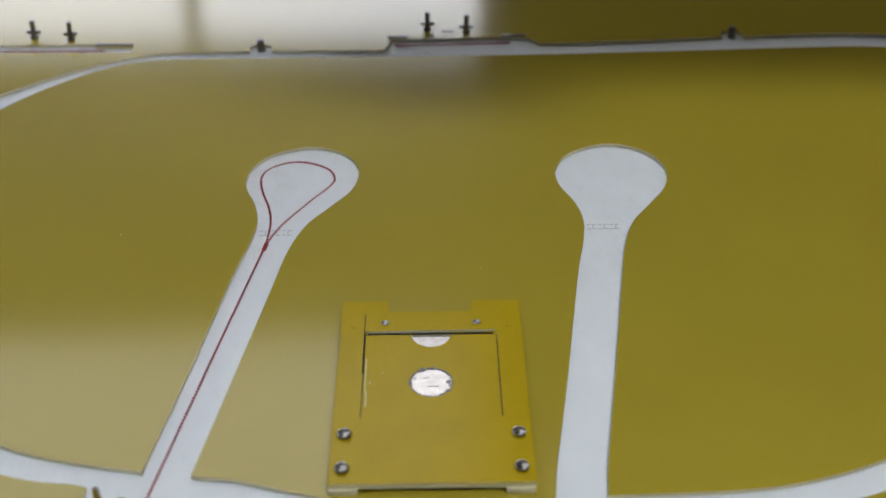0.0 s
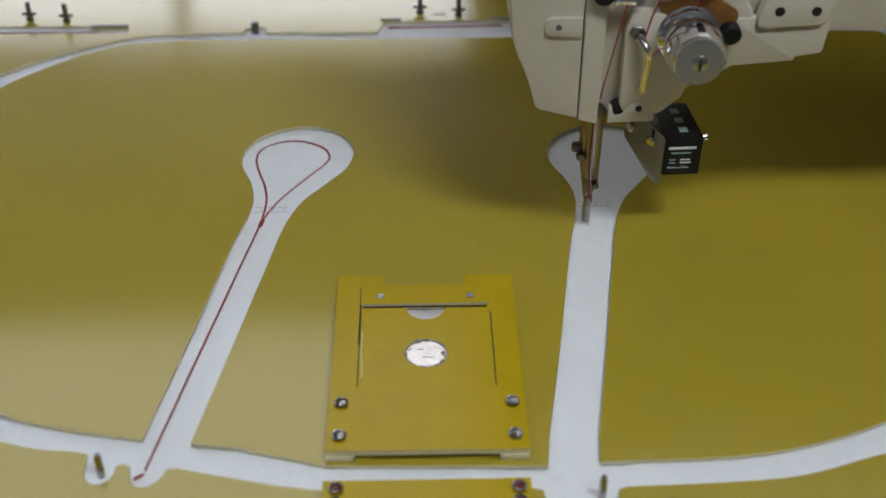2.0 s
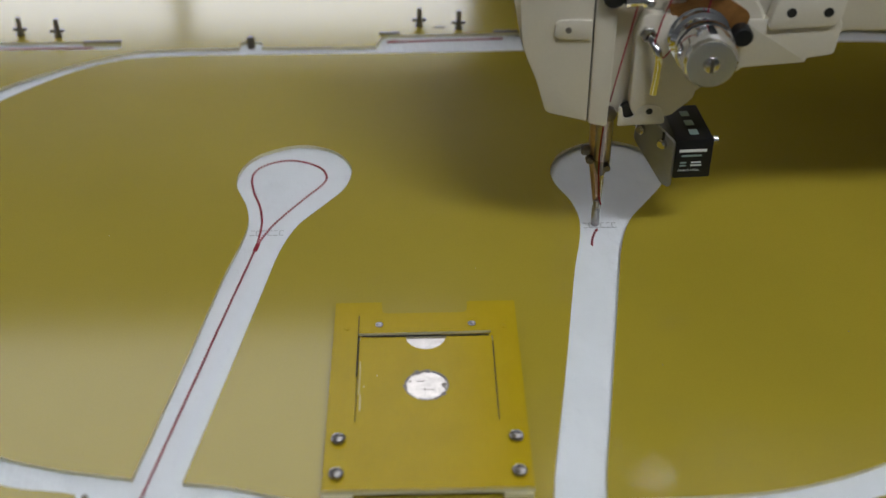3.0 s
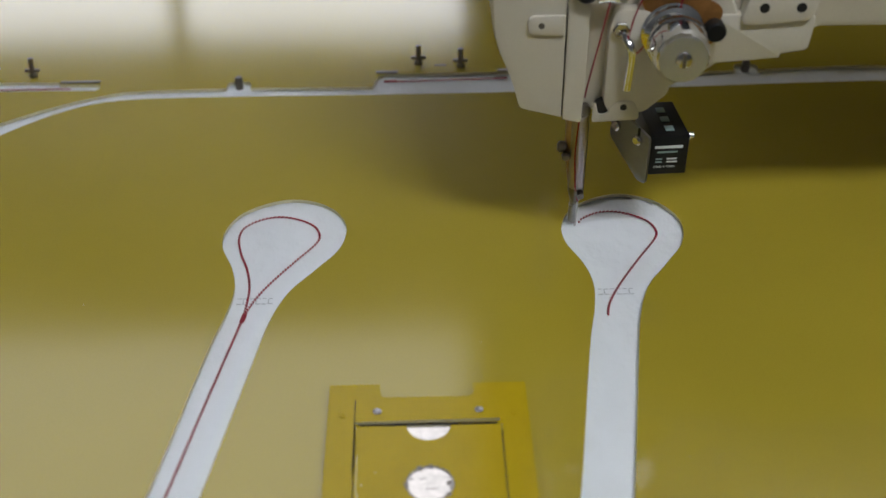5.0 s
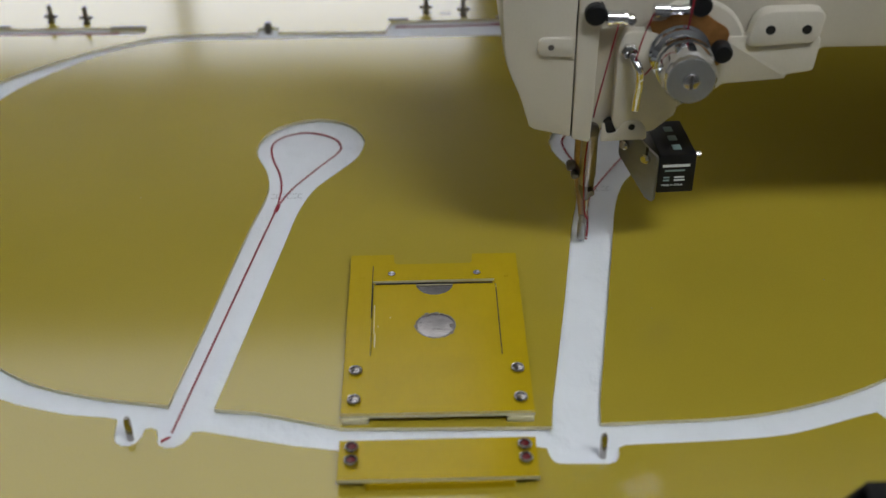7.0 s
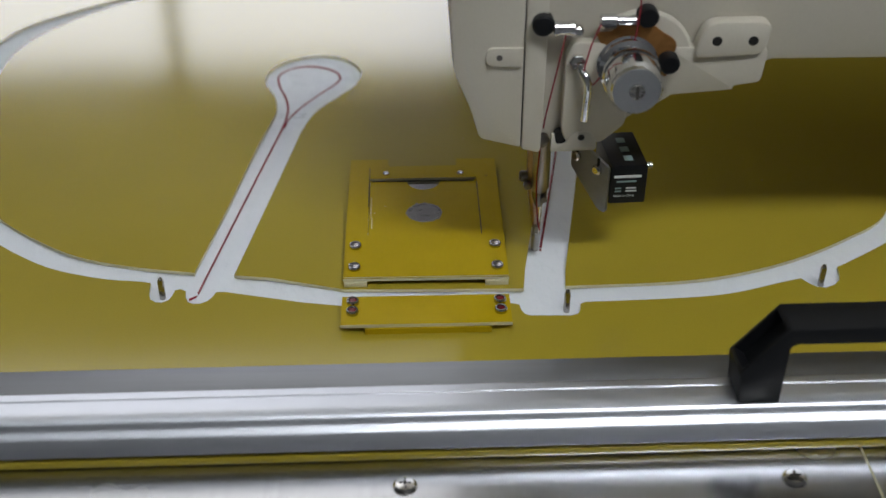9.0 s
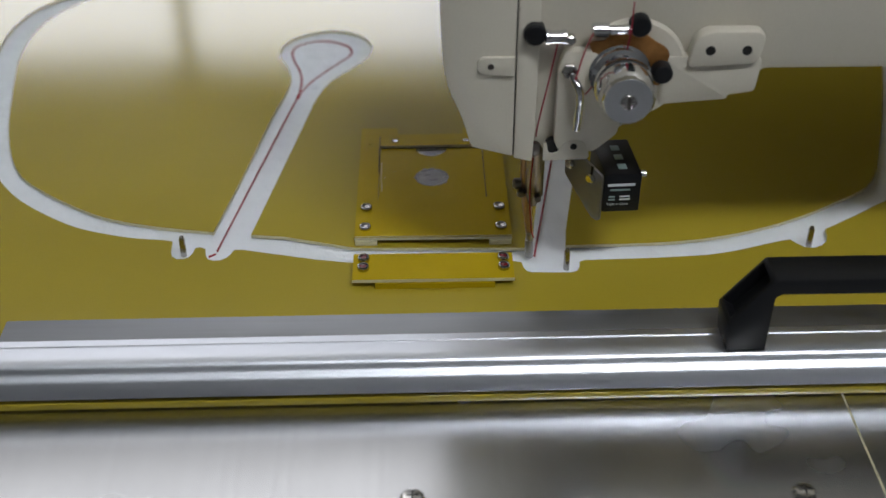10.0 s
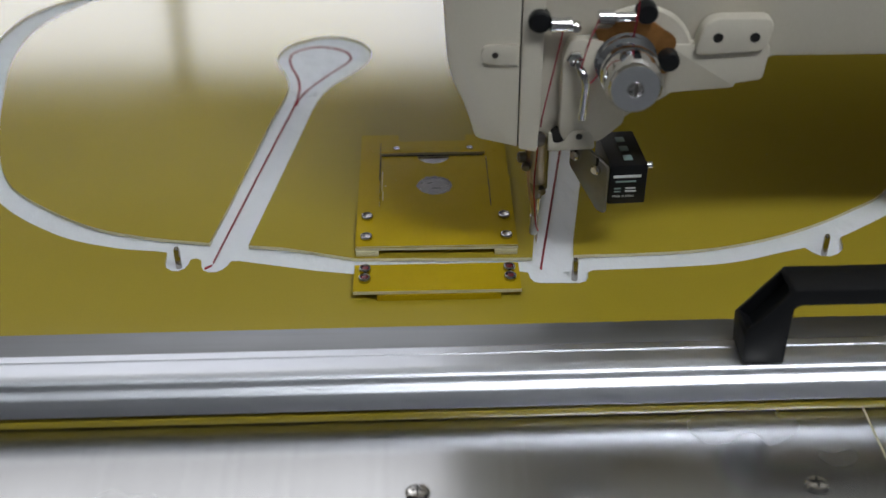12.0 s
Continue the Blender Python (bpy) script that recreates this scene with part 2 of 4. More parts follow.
# ---- the sewing table ----
def sewing_table():
    t = thing("sewing_table", (0, 0, TABLE_Z), "brushed sheet metal table of the sewing machine", "table")
    part("front_top", box(-0.9, 0.95, -0.42, 0.0, -0.02, 0, 0.0006), TABLE, t, "brushed metal plate with a straight joint")
    part("joint", box(0.2242, 0.2251, -0.41, -0.0010, -0.0005, 0.0002), BOARD_EDGE, t, "thin pale joint line")
    part("rear_top", box(-0.9, 0.95, 0.0006, 1.05, -0.02, 0, 0.0006), TABLE, t)
    part("apron", box(-0.88, 0.93, -0.40, -0.37, -0.14, -0.02, 0.002), ALU, t)
    for x in (-0.85, 0.90):
        for y in (-0.36, 1.0):
            part("leg", box(x - 0.03, x + 0.03, y - 0.03, y + 0.03, -0.851, -0.02, 0.003), ALU, t)
    for x in (-0.0135, 0.184, 0.382):
        s = turned([(0.0062, 0), (0.0062, 0.0006), (0.0048, 0.0021), (0.0022, 0.0026), (0, 0.0027)], 24, Matrix.Translation((x, -0.198, 0.0)))
        screw = part("screw", s, STEEL, t, "domed cross-slot screw")
        d = box(x - 0.0030, x + 0.0030, -0.1985, -0.1975, 0.0022, 0.00285)
        box(x - 0.0005, x + 0.0005, -0.2010, -0.1950, 0.0022, 0.00288, bm=d)
        part("slot", d, DARK, screw)


sewing_table()

# ---- the sewing template: boards, clamp plates, rail ----
LEAN = radians(0.62)
KEYHOLE = [(-0.1430, -0.0175), (-0.1318, 0.0550), (-0.1190, 0.1450), (-0.1125, 0.1800), (-0.1105, 0.2020), (-0.1140, 0.2220), (-0.1225, 0.2450),
           (-0.1220, 0.2655), (-0.1105, 0.2850), (-0.0850, 0.2965), (-0.0610, 0.2880), (-0.0485, 0.2670), (-0.0510, 0.2420),
           (-0.0645, 0.2200), (-0.0790, 0.1980), (-0.0880, 0.1700), (-0.0945, 0.1300), (-0.1070, 0.0500), (-0.1180, -0.0190)]
SHIFT = 0.2085


def keyhole(dx, foot=0.0):
    """The channel's outline, moved by dx, its open end by foot more."""
    return [(q.x + dx + foot * min(1.0, max(0.0, (0.17 - q.y) / 0.19)), q.y) for q in spline([Vector((x, y, 0)) for x, y in KEYHOLE], 5)]


INNER = [(0.0846, -0.0365), (0.1500, -0.0340), (0.1900, -0.0270), (0.2300, -0.0125), (0.2700, 0.0100), (0.3050, 0.0380), (0.3290, 0.0950),
         (0.3520, 0.1610), (0.3740, 0.2320), (0.3930, 0.3050), (0.3960, 0.3750), (0.3800, 0.4330), (0.3500, 0.4465), (0.2000, 0.4420), (0.1000, 0.4385),
         (0.0000, 0.4370), (-0.1500, 0.4370), (-0.2150, 0.4345), (-0.2500, 0.4235), (-0.2860, 0.3945), (-0.3190, 0.3540), (-0.3370, 0.3100),
         (-0.3390, 0.2550), (-0.3310, 0.2030), (-0.3140, 0.1250), (-0.2945, 0.0700), (-0.2710, 0.0405), (-0.2260, 0.0070), (-0.1870, -0.0078),
         (-0.1430, -0.0165)]
OUTER_LEFT = [(-0.1740, -0.0250), (-0.2030, -0.0200), (-0.2420, -0.0040), (-0.2880, 0.0350), (-0.3200, 0.0900), (-0.3390, 0.1500), (-0.3540, 0.2200), (-0.3610, 0.2800),
              (-0.3580, 0.3200), (-0.3440, 0.3580), (-0.3060, 0.3960), (-0.2700, 0.4230), (-0.2300, 0.4430), (-0.2080, 0.4475), (-0.1650, 0.4495)]
OUTER_RIGHT = [(0.0900, 0.4580), (0.1500, 0.4612), (0.2300, 0.4660)]
OUTER_FAR = [(0.2680, 0.4685), (0.3500, 0.4710), (0.3980, 0.4540), (0.4150, 0.3800), (0.4120, 0.3050), (0.3920, 0.2200), (0.3700, 0.1550), (0.3480, 0.0880), (0.3220, 0.0280),
             (0.2950, 0.0050), (0.2620, -0.0175)]


def smooth2(points, steps=5):
    return [(q.x, q.y) for q in spline([Vector((x, y, 0)) for x, y in points], steps)]


def inner_outline():
    """The board inside the ring slot, with the two keyhole channels let into it."""
    ring = smooth2(INNER)
    bottom = [(-0.1180, -0.0200), (-0.0960, -0.0230), (-0.0500, -0.0365), (0.0590, -0.0385)]
    return ring + keyhole(0.0) + bottom + keyhole(SHIFT, -0.0040)


def notch(x, y, w, d, up, r=0.005):
    """A rounded bay in an edge, of width w and depth d."""
    s = 1 if up else -1
    return [(x - w / 2, y), (x - w / 2 * 0.96, y + s * (d - r)), (x - w / 2 + r, y + s * d), (x + w / 2 - r, y + s * d), (x + w / 2 * 0.96, y + s * (d - r)), (x + w / 2, y)]


def outer_hole():
    """The edge of the outer board round the ring slot, with its bays for pins and seam ends."""
    pts = smooth2(OUTER_LEFT)
    pts += notch(-0.1355, 0.4500, 0.018, 0.010, True, 0.003)
    pts += [(-0.0360, 0.4490), (-0.0310, 0.4660), (-0.0260, 0.4690), (0.0760, 0.4705), (0.0830, 0.4670)]
    pts += smooth2(OUTER_RIGHT)
    pts += notch(0.2490, 0.4670, 0.018, 0.010, True, 0.003)
    pts += smooth2(OUTER_FAR)
    pts += [(0.2560, -0.0210), (0.2550, -0.0290), (0.2530, -0.0350), (0.2490, -0.0395), (0.2430, -0.0425), (0.2375, -0.0415), (0.2335, -0.0375), (0.2300, -0.0325)]
    pts += smooth2([(0.2210, -0.0350), (0.1830, -0.0470), (0.1470, -0.0510), (0.0950, -0.0530)])
    pts += [(0.0915, -0.0550), (0.0908, -0.0610), (0.0890, -0.0645), (0.0850, -0.0662), (0.0610, -0.0655), (0.0578, -0.0640), (0.0560, -0.0605), (0.0550, -0.0545), (0.0500, -0.0530), (-0.0510, -0.0530), (-0.0740, -0.0490), (-0.1220, -0.0370)]
    pts += [(-0.1270, -0.0372), (-0.1285, -0.0420), (-0.1310, -0.0460), (-0.1345, -0.0485), (-0.1390, -0.0488), (-0.1425, -0.0468), (-0.1444, -0.0425), (-0.1455, -0.0355), (-0.1490, -0.0335), (-0.1520, -0.0345),
            (-0.1528, -0.0400), (-0.1545, -0.0445), (-0.1580, -0.0468), (-0.1620, -0.0465), (-0.1655, -0.0435), (-0.1672, -0.0380), (-0.1680, -0.0265)]
    return pts


def leaned(pts):
    c, s = math.cos(LEAN), math.sin(LEAN)
    return [(c * x - s * y, s * x + c * y) for x, y in pts]


def dome_screw(name, x, y, z, r, h, parent, mat=STEEL, core=None, label=""):
    """A tubular rivet: a rolled rim round a sunken flat middle, or a coloured centre."""
    at = Matrix.Translation((x, y, z))
    s = turned([(r * 0.97, -0.0008), (r * 1.04, h * 0.30), (r * 1.02, h * 0.72), (r * 0.92, h * 0.95), (r * 0.80, h), (r * 0.70, h * 0.93), (r * 0.64, h * 0.66), (r * 0.60, h * 0.62), (0, h * 0.60)], 24, at)
    ob = part(name, s, mat, parent, label)
    if core:
        part("head", turned([(r * 0.62, 0), (r * 0.56, h * 0.14), (r * 0.2, h * 0.22), (0, h * 0.22)], 18, Matrix.Translation((x, y, z + h * 0.64))), core, ob, "glossy dark red screw centre")
    return ob


random.seed(7)
template = thing("sewing_template", (0, 0, 0), "yellow epoxy sewing template with clamp plates and aluminium rail", "sewing template")


def boards():
    low = slab(leaned([(-0.62, -0.1755), (0.66, -0.1755), (0.66, 0.80), (-0.62, 0.80)]), -0.0082, -0.0036, bevel=0.0003)
    part("lower_board", low, BOARD, template, second=BOARD_EDGE)
    slot2 = [(-0.4300, 0.4520), (-0.2420, 0.4500), (-0.2390, 0.4530), (-0.2400, 0.4590), (-0.2700, 0.4600), (-0.2720, 0.4640), (-0.4300, 0.4650)]
    out = slab(leaned([(-0.62, -0.1740), (0.66, -0.1740), (0.66, 0.80), (-0.62, 0.80)]), -0.0022, 0.0, [outer_hole(), slot2], side=1)
    part("outer_board", out, BOARD, template, "glossy yellow board with a cut ring slot", smooth=0, second=BOARD_EDGE)
    part("inner_board", slab(inner_outline(), -0.0022, 0.0, side=1), BOARD, template, "glossy yellow board with two keyhole channels", smooth=0, second=BOARD_EDGE)


boards()


def large_plate():
    """The big clamp: a lower frame with two horns, a sliding tongue, a bar and four screws."""
    base = slab(rounded([(-0.0505, -0.0335), (0.0505, -0.0335), (0.0505, 0.1110), (0.0235, 0.1110), (0.0230, 0.1010), (-0.0240, 0.1010), (-0.0245, 0.1110), (-0.0505, 0.1110)],
                        [0.0006, 0.0006, 0.001, 0.001, 0.003, 0.003, 0.001, 0.001]), 0.0037, 0.0056, side=1,
                holes=[[(-0.0365, 0.0120), (0.0365, 0.0120), (0.0365, 0.0800), (-0.0365, 0.0800)]])
    plate = part("clamp_plate", base, PLATE, template, "yellow clamp plate with two horns", smooth=0, second=BOARD_EDGE)
    n = 28
    ring = [(0.0114 * math.cos(2 * math.pi * i / n), 0.0405 + 0.0114 * math.sin(2 * math.pi * i / n)) for i in range(n)]
    half = [(0.0110 * math.cos(math.pi * (1 + i / 16)), 0.0805 + 0.0110 * math.sin(math.pi * (1 + i / 16))) for i in range(17)]
    tongue = [(-0.0360, 0.0122), (0.0360, 0.0122), (0.0360, 0.0805)] + half[::-1] + [(-0.0360, 0.0805)]
    part("tongue", slab(tongue, 0.0037, 0.0057, [ring], side=1), PLATE, plate, smooth=0, second=BOARD_EDGE)
    d = turned([(0.0113, 0.0), (0.0113, 0.0024), (0.0110, 0.0026), (0, 0.0026)], 36, Matrix.Translation((0, 0.0405, 0.0028)))
    part("metal_disc", d, MIRROR_TAPE, plate, "scratched bright metal disc", smooth=8)
    rim = bmesh.new()
    for k in range(26):
        u = 2 * math.pi * (k + random.random() * 0.5) / 26
        w = 0.0004 + 0.0011 * random.random() ** 3
        q = box(-0.0012, 0.0012, -w, w, 0.0, 0.0002)
        joined(rim, q, Matrix.Translation((0.0112 * math.cos(u), 0.0405 + 0.0112 * math.sin(u), 0.00558)) @ Matrix.Rotation(u + math.pi / 2, 4, "Z"))
    part("worn_rim", rim, DARK_STEEL, plate, "ragged dark rim round the disc")
    for x, y, w, h, a, mat in ((0.0092, 0.0410, 0.0034, 0.0022, 35, DARK_STEEL), (0.0105, 0.0440, 0.0024, 0.0012, -20, STEEL), (0.0098, 0.0385, 0.0022, 0.0012, 60, DARK_STEEL),
                               (-0.0088, 0.0440, 0.0026, 0.0014, 40, RIVET), (0.0010, 0.0375, 0.0060, 0.0003, -4, RIVET), (-0.0030, 0.0440, 0.0040, 0.0003, 8, RIVET), (-0.0040, 0.0508, 0.0030, 0.0012, 10, DARK_STEEL)):
        chip = slab([(-w / 2, -h * 0.3), (-w * 0.1, -h / 2), (w / 2, -h * 0.2), (w * 0.3, h / 2), (-w * 0.35, h * 0.4)], 0.0, 0.00022, m=pose(x, y, 0.00542, 0, 0, a))
        part("scuff", chip, mat, plate, "ragged chip on the bright disc")
    for x, y, w, h in ((-0.0352, 0.0340, 0.0004, 0.0260), (-0.0330, 0.0400, 0.0009, 0.0006), (-0.0345, 0.0220, 0.0005, 0.0120), (-0.0260, 0.0480, 0.0006, 0.0005)):
        part("scuff", box(x, x + w, y, y + h, 0.0056 if y > 0.013 else 0.0063, 0.00582 if y > 0.013 else 0.00652), BOARD_EDGE, plate, "pale scratch")
    # near-black strips put the shade of the tongue's side gaps into colour
    part("gap_shade", box(-0.0371, -0.0364, 0.0480, 0.0990, 0.0050, 0.00575), DARK, plate, "dark strip for the shade in the gap beside the tongue")
    part("gap_shade", box(0.0360, 0.0366, 0.0130, 0.0760, 0.0050, 0.00575), DARK, plate, "dark strip for the shade in the gap beside the tongue")
    d = turned([(0.0108, 0.0), (0.0108, 0.0023), (0, 0.0023)], 36, Matrix.Translation((0, 0.0800, 0.0028)))
    part("metal_disc", d, MIRROR_TAPE, plate, "scratched bright metal disc half under the bar", smooth=8)
    bar = slab(rounded([(-0.0365, 0.0812), (0.0355, 0.0822), (0.0365, 0.0990), (-0.0365, 0.0980)], 0.0008), 0.0058, 0.0074, side=1)
    part("stop_bar", bar, PLATE, plate, smooth=0, second=BOARD_EDGE)
    part("worn_line", box(-0.0350, 0.0345, 0.0800, 0.0812, 0.0056, 0.0060), DARK, plate, "dark grease line")
    top = slab(rounded([(-0.0500, -0.0330), (0.0500, -0.0330), (0.0500, 0.0132), (-0.0500, 0.0132)], 0.0006), 0.0058, 0.0064, side=1)
    part("cover_strip", top, PLATE, plate, smooth=0, second=BOARD_EDGE)
    for x in (-0.0430, 0.0430):
        part("spacer", box(x - 0.0070, x + 0.0070, -0.0345, -0.0200, 0.0001, 0.0036, 0.0002), BOARD_EDGE, plate)
        part("spacer", box(x - 0.0070, x + 0.0070, 0.0900, 0.1100, 0.0001, 0.0036, 0.0002), BOARD_EDGE, plate)
    for x in (-0.04375, 0.04375):
        for y in (0.0, -0.0235):
            dome_screw("screw", x, y, 0.0064, 0.0037, 0.0024, plate, RIVET)
    for x in (-0.0255, 0.0255):
        dome_screw("rivet", x, 0.0885, 0.0074, 0.0022, 0.0006, plate, RIVET)
    for x in (-0.0432, 0.0432):
        dome_screw("rivet", x, 0.0880, 0.0056, 0.0015, 0.0003, plate, PLATE)


def small_plate():
    b = slab([(-0.0500, -0.0800), (0.0490, -0.0795), (0.0490, -0.0520), (-0.0500, -0.0525)], 0.0040, 0.0061, side=1)
    plate = part("bridge_plate", b, PLATE, template, "small yellow plate with four dark red screws", smooth=0, second=BOARD_EDGE)
    part("spacer", slab([(-0.0360, -0.0812), (0.0370, -0.0808), (0.0370, -0.0600), (-0.0360, -0.0600)], 0.0001, 0.0039), PLATE, plate, smooth=0, second=BOARD_EDGE)
    for x in (-0.0435, 0.0430):
        for y in (-0.0590, -0.0685):
            dome_screw("screw", x, y, 0.0061, 0.0036, 0.0030, plate, RIVET, RED_HEAD)


large_plate()
small_plate()


def pins():
    for x, y in ((-0.1590, -0.0385), (0.0830, -0.0575), (0.2415, -0.0360)):
        p = turned([(0.0019, -0.0040), (0.0019, 0.0095), (0.0012, 0.0118), (0, 0.0124)], 16, Matrix.Translation((x, y, 0)))
        part("locating_pin", p, RIVET, template, "round-nosed steel pin")
    for x, y in ((-0.1355, 0.4555), (0.2490, 0.4715)):
        p = turned([(0.0030, -0.0040), (0.0030, 0.0050), (0.0020, 0.0066), (0, 0.0070)], 16, Matrix.Translation((x, y, 0)))
        part("locating_pin", p, DARK_STEEL, template, "dark steel pin")
    for x, y in ((-0.3240, 0.4780), (-0.2930, 0.4740), (-0.0010, 0.4860), (0.0310, 0.4800)):
        m = Matrix.Translation((x, y, 0))
        p = turned([(0.0030, 0.0), (0.0030, 0.002), (0.0019, 0.003), (0.0019, 0.0150), (0, 0.0160)], 14, m)
        box(x - 0.0055, x + 0.0055, y - 0.0012, y + 0.0012, 0.0040, 0.0065, 0.0008, bm=p)
        part("wing_stud", p, DARK_STEEL, template, "small dark winged stud")


pins()


def slot_clips():
    """Dark spring clips at the ends of the far seam slots, and a short slot between the studs."""
    for x0, x1, y in ((-0.0335, -0.0170, 0.4712), (0.0590, 0.0790, 0.4722), (-0.2700, -0.2400, 0.4625), (-0.3760, -0.3560, 0.4672)):
        part("slot_clip", box(x0, x1, y - 0.0016, y + 0.0014, 0.0002, 0.0014, 0.0004), DARK_STEEL, template, "flat dark spring clip")
    part("short_slot", box(0.0110, 0.0200, 0.4815, 0.4832, 0.00005, 0.0004, 0.0001), DARK_STEEL, template, "short dark slot mark")


slot_clips()

FAB_Z = -0.0024
fabric = thing("fabric_panel", (0, 0, 0), "white fabric clamped in the template with red stitching", "fabric")


def fabric_sheet():
    b = bmesh.new()
    bmesh.ops.create_grid(b, x_segments=240, y_segments=170, size=0.5)
    for v in b.verts:
        v.co.x *= 0.93
        v.co.x += -0.005
        v.co.y = 0.22 + v.co.y * 0.62
        w = noise.noise(Vector((v.co.x * 22, v.co.y * 22, 0.3))) * 0.0006 + noise.noise(Vector((v.co.x * 60 + v.co.y * 45, v.co.y * 60 - v.co.x * 25, 4.1))) * 0.0006
        v.co.z = FAB_Z - 0.0006 + max(-0.0006, min(0.0004, w))
    bmesh.ops.solidify(b, geom=b.faces[:], thickness=0.0004)
    part("cloth", b, FABRIC, fabric, smooth=80)


fabric_sheet()

# ---- seams: stitches along the keyhole loop and down its channel ----
SEAM = [(0.1050, 0.1740), (0.1075, 0.1860), (0.1150, 0.2045), (0.1300, 0.2300), (0.1415, 0.2480), (0.1440, 0.2580), (0.1395, 0.2690),
        (0.1280, 0.2770), (0.1160, 0.2795), (0.1045, 0.2755), (0.0965, 0.2675), (0.0945, 0.2560), (0.0975, 0.2400), (0.1030, 0.2230),
        (0.1060, 0.2060), (0.1060, 0.1900), (0.1045, 0.1740), (0.0970, 0.1340), (0.0840, 0.0640), (0.0700, -0.0120), (0.0630, -0.0500)]
CURVE = spline([Vector((x, y, 0)) for x, y in SEAM], 24)
LENGTHS = [0.0]
for q0, q1 in zip(CURVE, CURVE[1:]):
    LENGTHS.append(LENGTHS[-1] + (q1 - q0).length)
TOTAL = LENGTHS[-1]


def seam_point(s):
    """The place on the seam at the length s from its start, in the template's space."""
    s = min(max(s, 0.0), TOTAL)
    x = float(np.interp(s, LENGTHS, [q.x for q in CURVE]))
    y = float(np.interp(s, LENGTHS, [q.y for q in CURVE]))
    return x, y


PITCH = 0.0025


def stitch_body(length=0.0025, r=0.00064):
    pts, rad = [], []
    for i in range(7):
        u = i / 6 - 0.5
        pts.append(Vector((u * length, 0.00016 * math.sin(u * 6), 0.00030 * math.cos(u * math.pi))))
        rad.append(r * (0.22 + 0.78 * math.cos(u * math.pi * 0.92)))
    return tube(pts, rad, 6)


def stitch_pose(s, dx, lift=0.0, bend=0.0, pull=0.0):
    x0, y0 = seam_point(s - 0.001)
    x1, y1 = seam_point(s + 0.001)
    x, y = seam_point(s)
    x += dx + bend * (0.174 - y if y < 0.174 else 0) - pull * math.exp(-((y - 0.178) / 0.02) ** 2)
    return pose(x, y, FAB_Z + 0.0002 + lift, 0, 0, math.degrees(math.atan2(y1 - y0, x1 - x0)) + 20)


def old_seams():
    """The finished seam of the other keyhole, and the two straight seams at the far edge."""
    b = bmesh.new()
    end = TOTAL - 0.012
    n = int(end / PITCH)
    for i in range(n):
        joined(b, stitch_body(), stitch_pose((i + 0.5) * PITCH, -SHIFT, bend=0.022))
    for i in range(5):
        joined(b, stitch_body(), stitch_pose(0.0015 * i, -SHIFT) @ Matrix.Translation((0, 0.0007, 0.0003)))
        joined(b, stitch_body(), stitch_pose(0.0015 * i, -SHIFT) @ Matrix.Translation((0, -0.0007, 0.0003)))
    ex, ey = seam_point(end)
    ex += -SHIFT + 0.022 * (0.174 - ey)
    for k in range(4):
        joined(b, stitch_body(), pose(ex - 0.0006 - 0.0010 * k, ey - 0.0012 - 0.0007 * k, FAB_Z + 0.0003, 0, 0, 40 + 14 * k))
    part("seam", b, THREAD, fabric, "finished red seam round the keyhole")
    b = bmesh.new()
    for k in range(38):
        joined(b, stitch_body(), pose(-0.0260 + 0.00245 * k, 0.4600 + 0.00008 * k, FAB_Z + 0.0006, 0, 0, 2))
        for dy in (0.0006, -0.0006):
            if k < 4 or k > 33:
                joined(b, stitch_body(), pose(-0.0260 + 0.00245 * k, 0.4600 + dy + 0.00008 * k, FAB_Z + 0.0008, 0, 0, 2))
    part("seam", b, THREAD, fabric, "short straight red seam")
    b = bmesh.new()
    for k in range(44):
        joined(b, stitch_body(), pose(-0.3680 + 0.00245 * k, 0.4560, FAB_Z + 0.0006, 0, 0, 0))
    part("seam", b, THREAD, fabric, "short straight red seam")


old_seams()


def fabric_marks():
    """Faint pen marks on the cloth, not readable."""
    for dx, y in ((0.0, 0.1905), (SHIFT, 0.1935)):
        b = bmesh.new()
        for k in range(6):
            x = -0.1085 + dx + 0.0036 * k
            box(x, x + 0.0028, y, y + 0.0005, FAB_Z + 0.0001, FAB_Z + 0.00025, bm=b)
            box(x + 0.0002, x + 0.0026, y + 0.0050, y + 0.0055, FAB_Z + 0.0001, FAB_Z + 0.00025, bm=b)
            if k % 2:
                box(x, x + 0.0005, y + 0.0005, y + 0.005, FAB_Z + 0.0001, FAB_Z + 0.00025, bm=b)
        part("pen_mark", b, INK, fabric, "faint grey pen mark")


fabric_marks()


# ---- rail and handle along the near edge of the template ----
def board_marks():
    """Small specks on the glossy board."""
    for x, y, w, h, a, mat in ((0.1270, 0.0600, 0.0007, 0.0006, 0, DARK_STEEL), (0.2350, 0.0850, 0.0009, 0.0007, 20, DARK_STEEL),
                               (-0.1950, 0.1900, 0.0005, 0.0007, 0, BOARD_EDGE), (0.0300, 0.1500, 0.0005, 0.0006, 0, BOARD_EDGE)):
        b = turned([(0.5, 0.0), (0.46, 1.0), (0, 1.0)], 10, pose(x, y, 0.00003, 0, 0, a) @ Matrix.Diagonal((w, h, 0.00005, 1)))
        part("speck", b, mat, template)


board_marks()


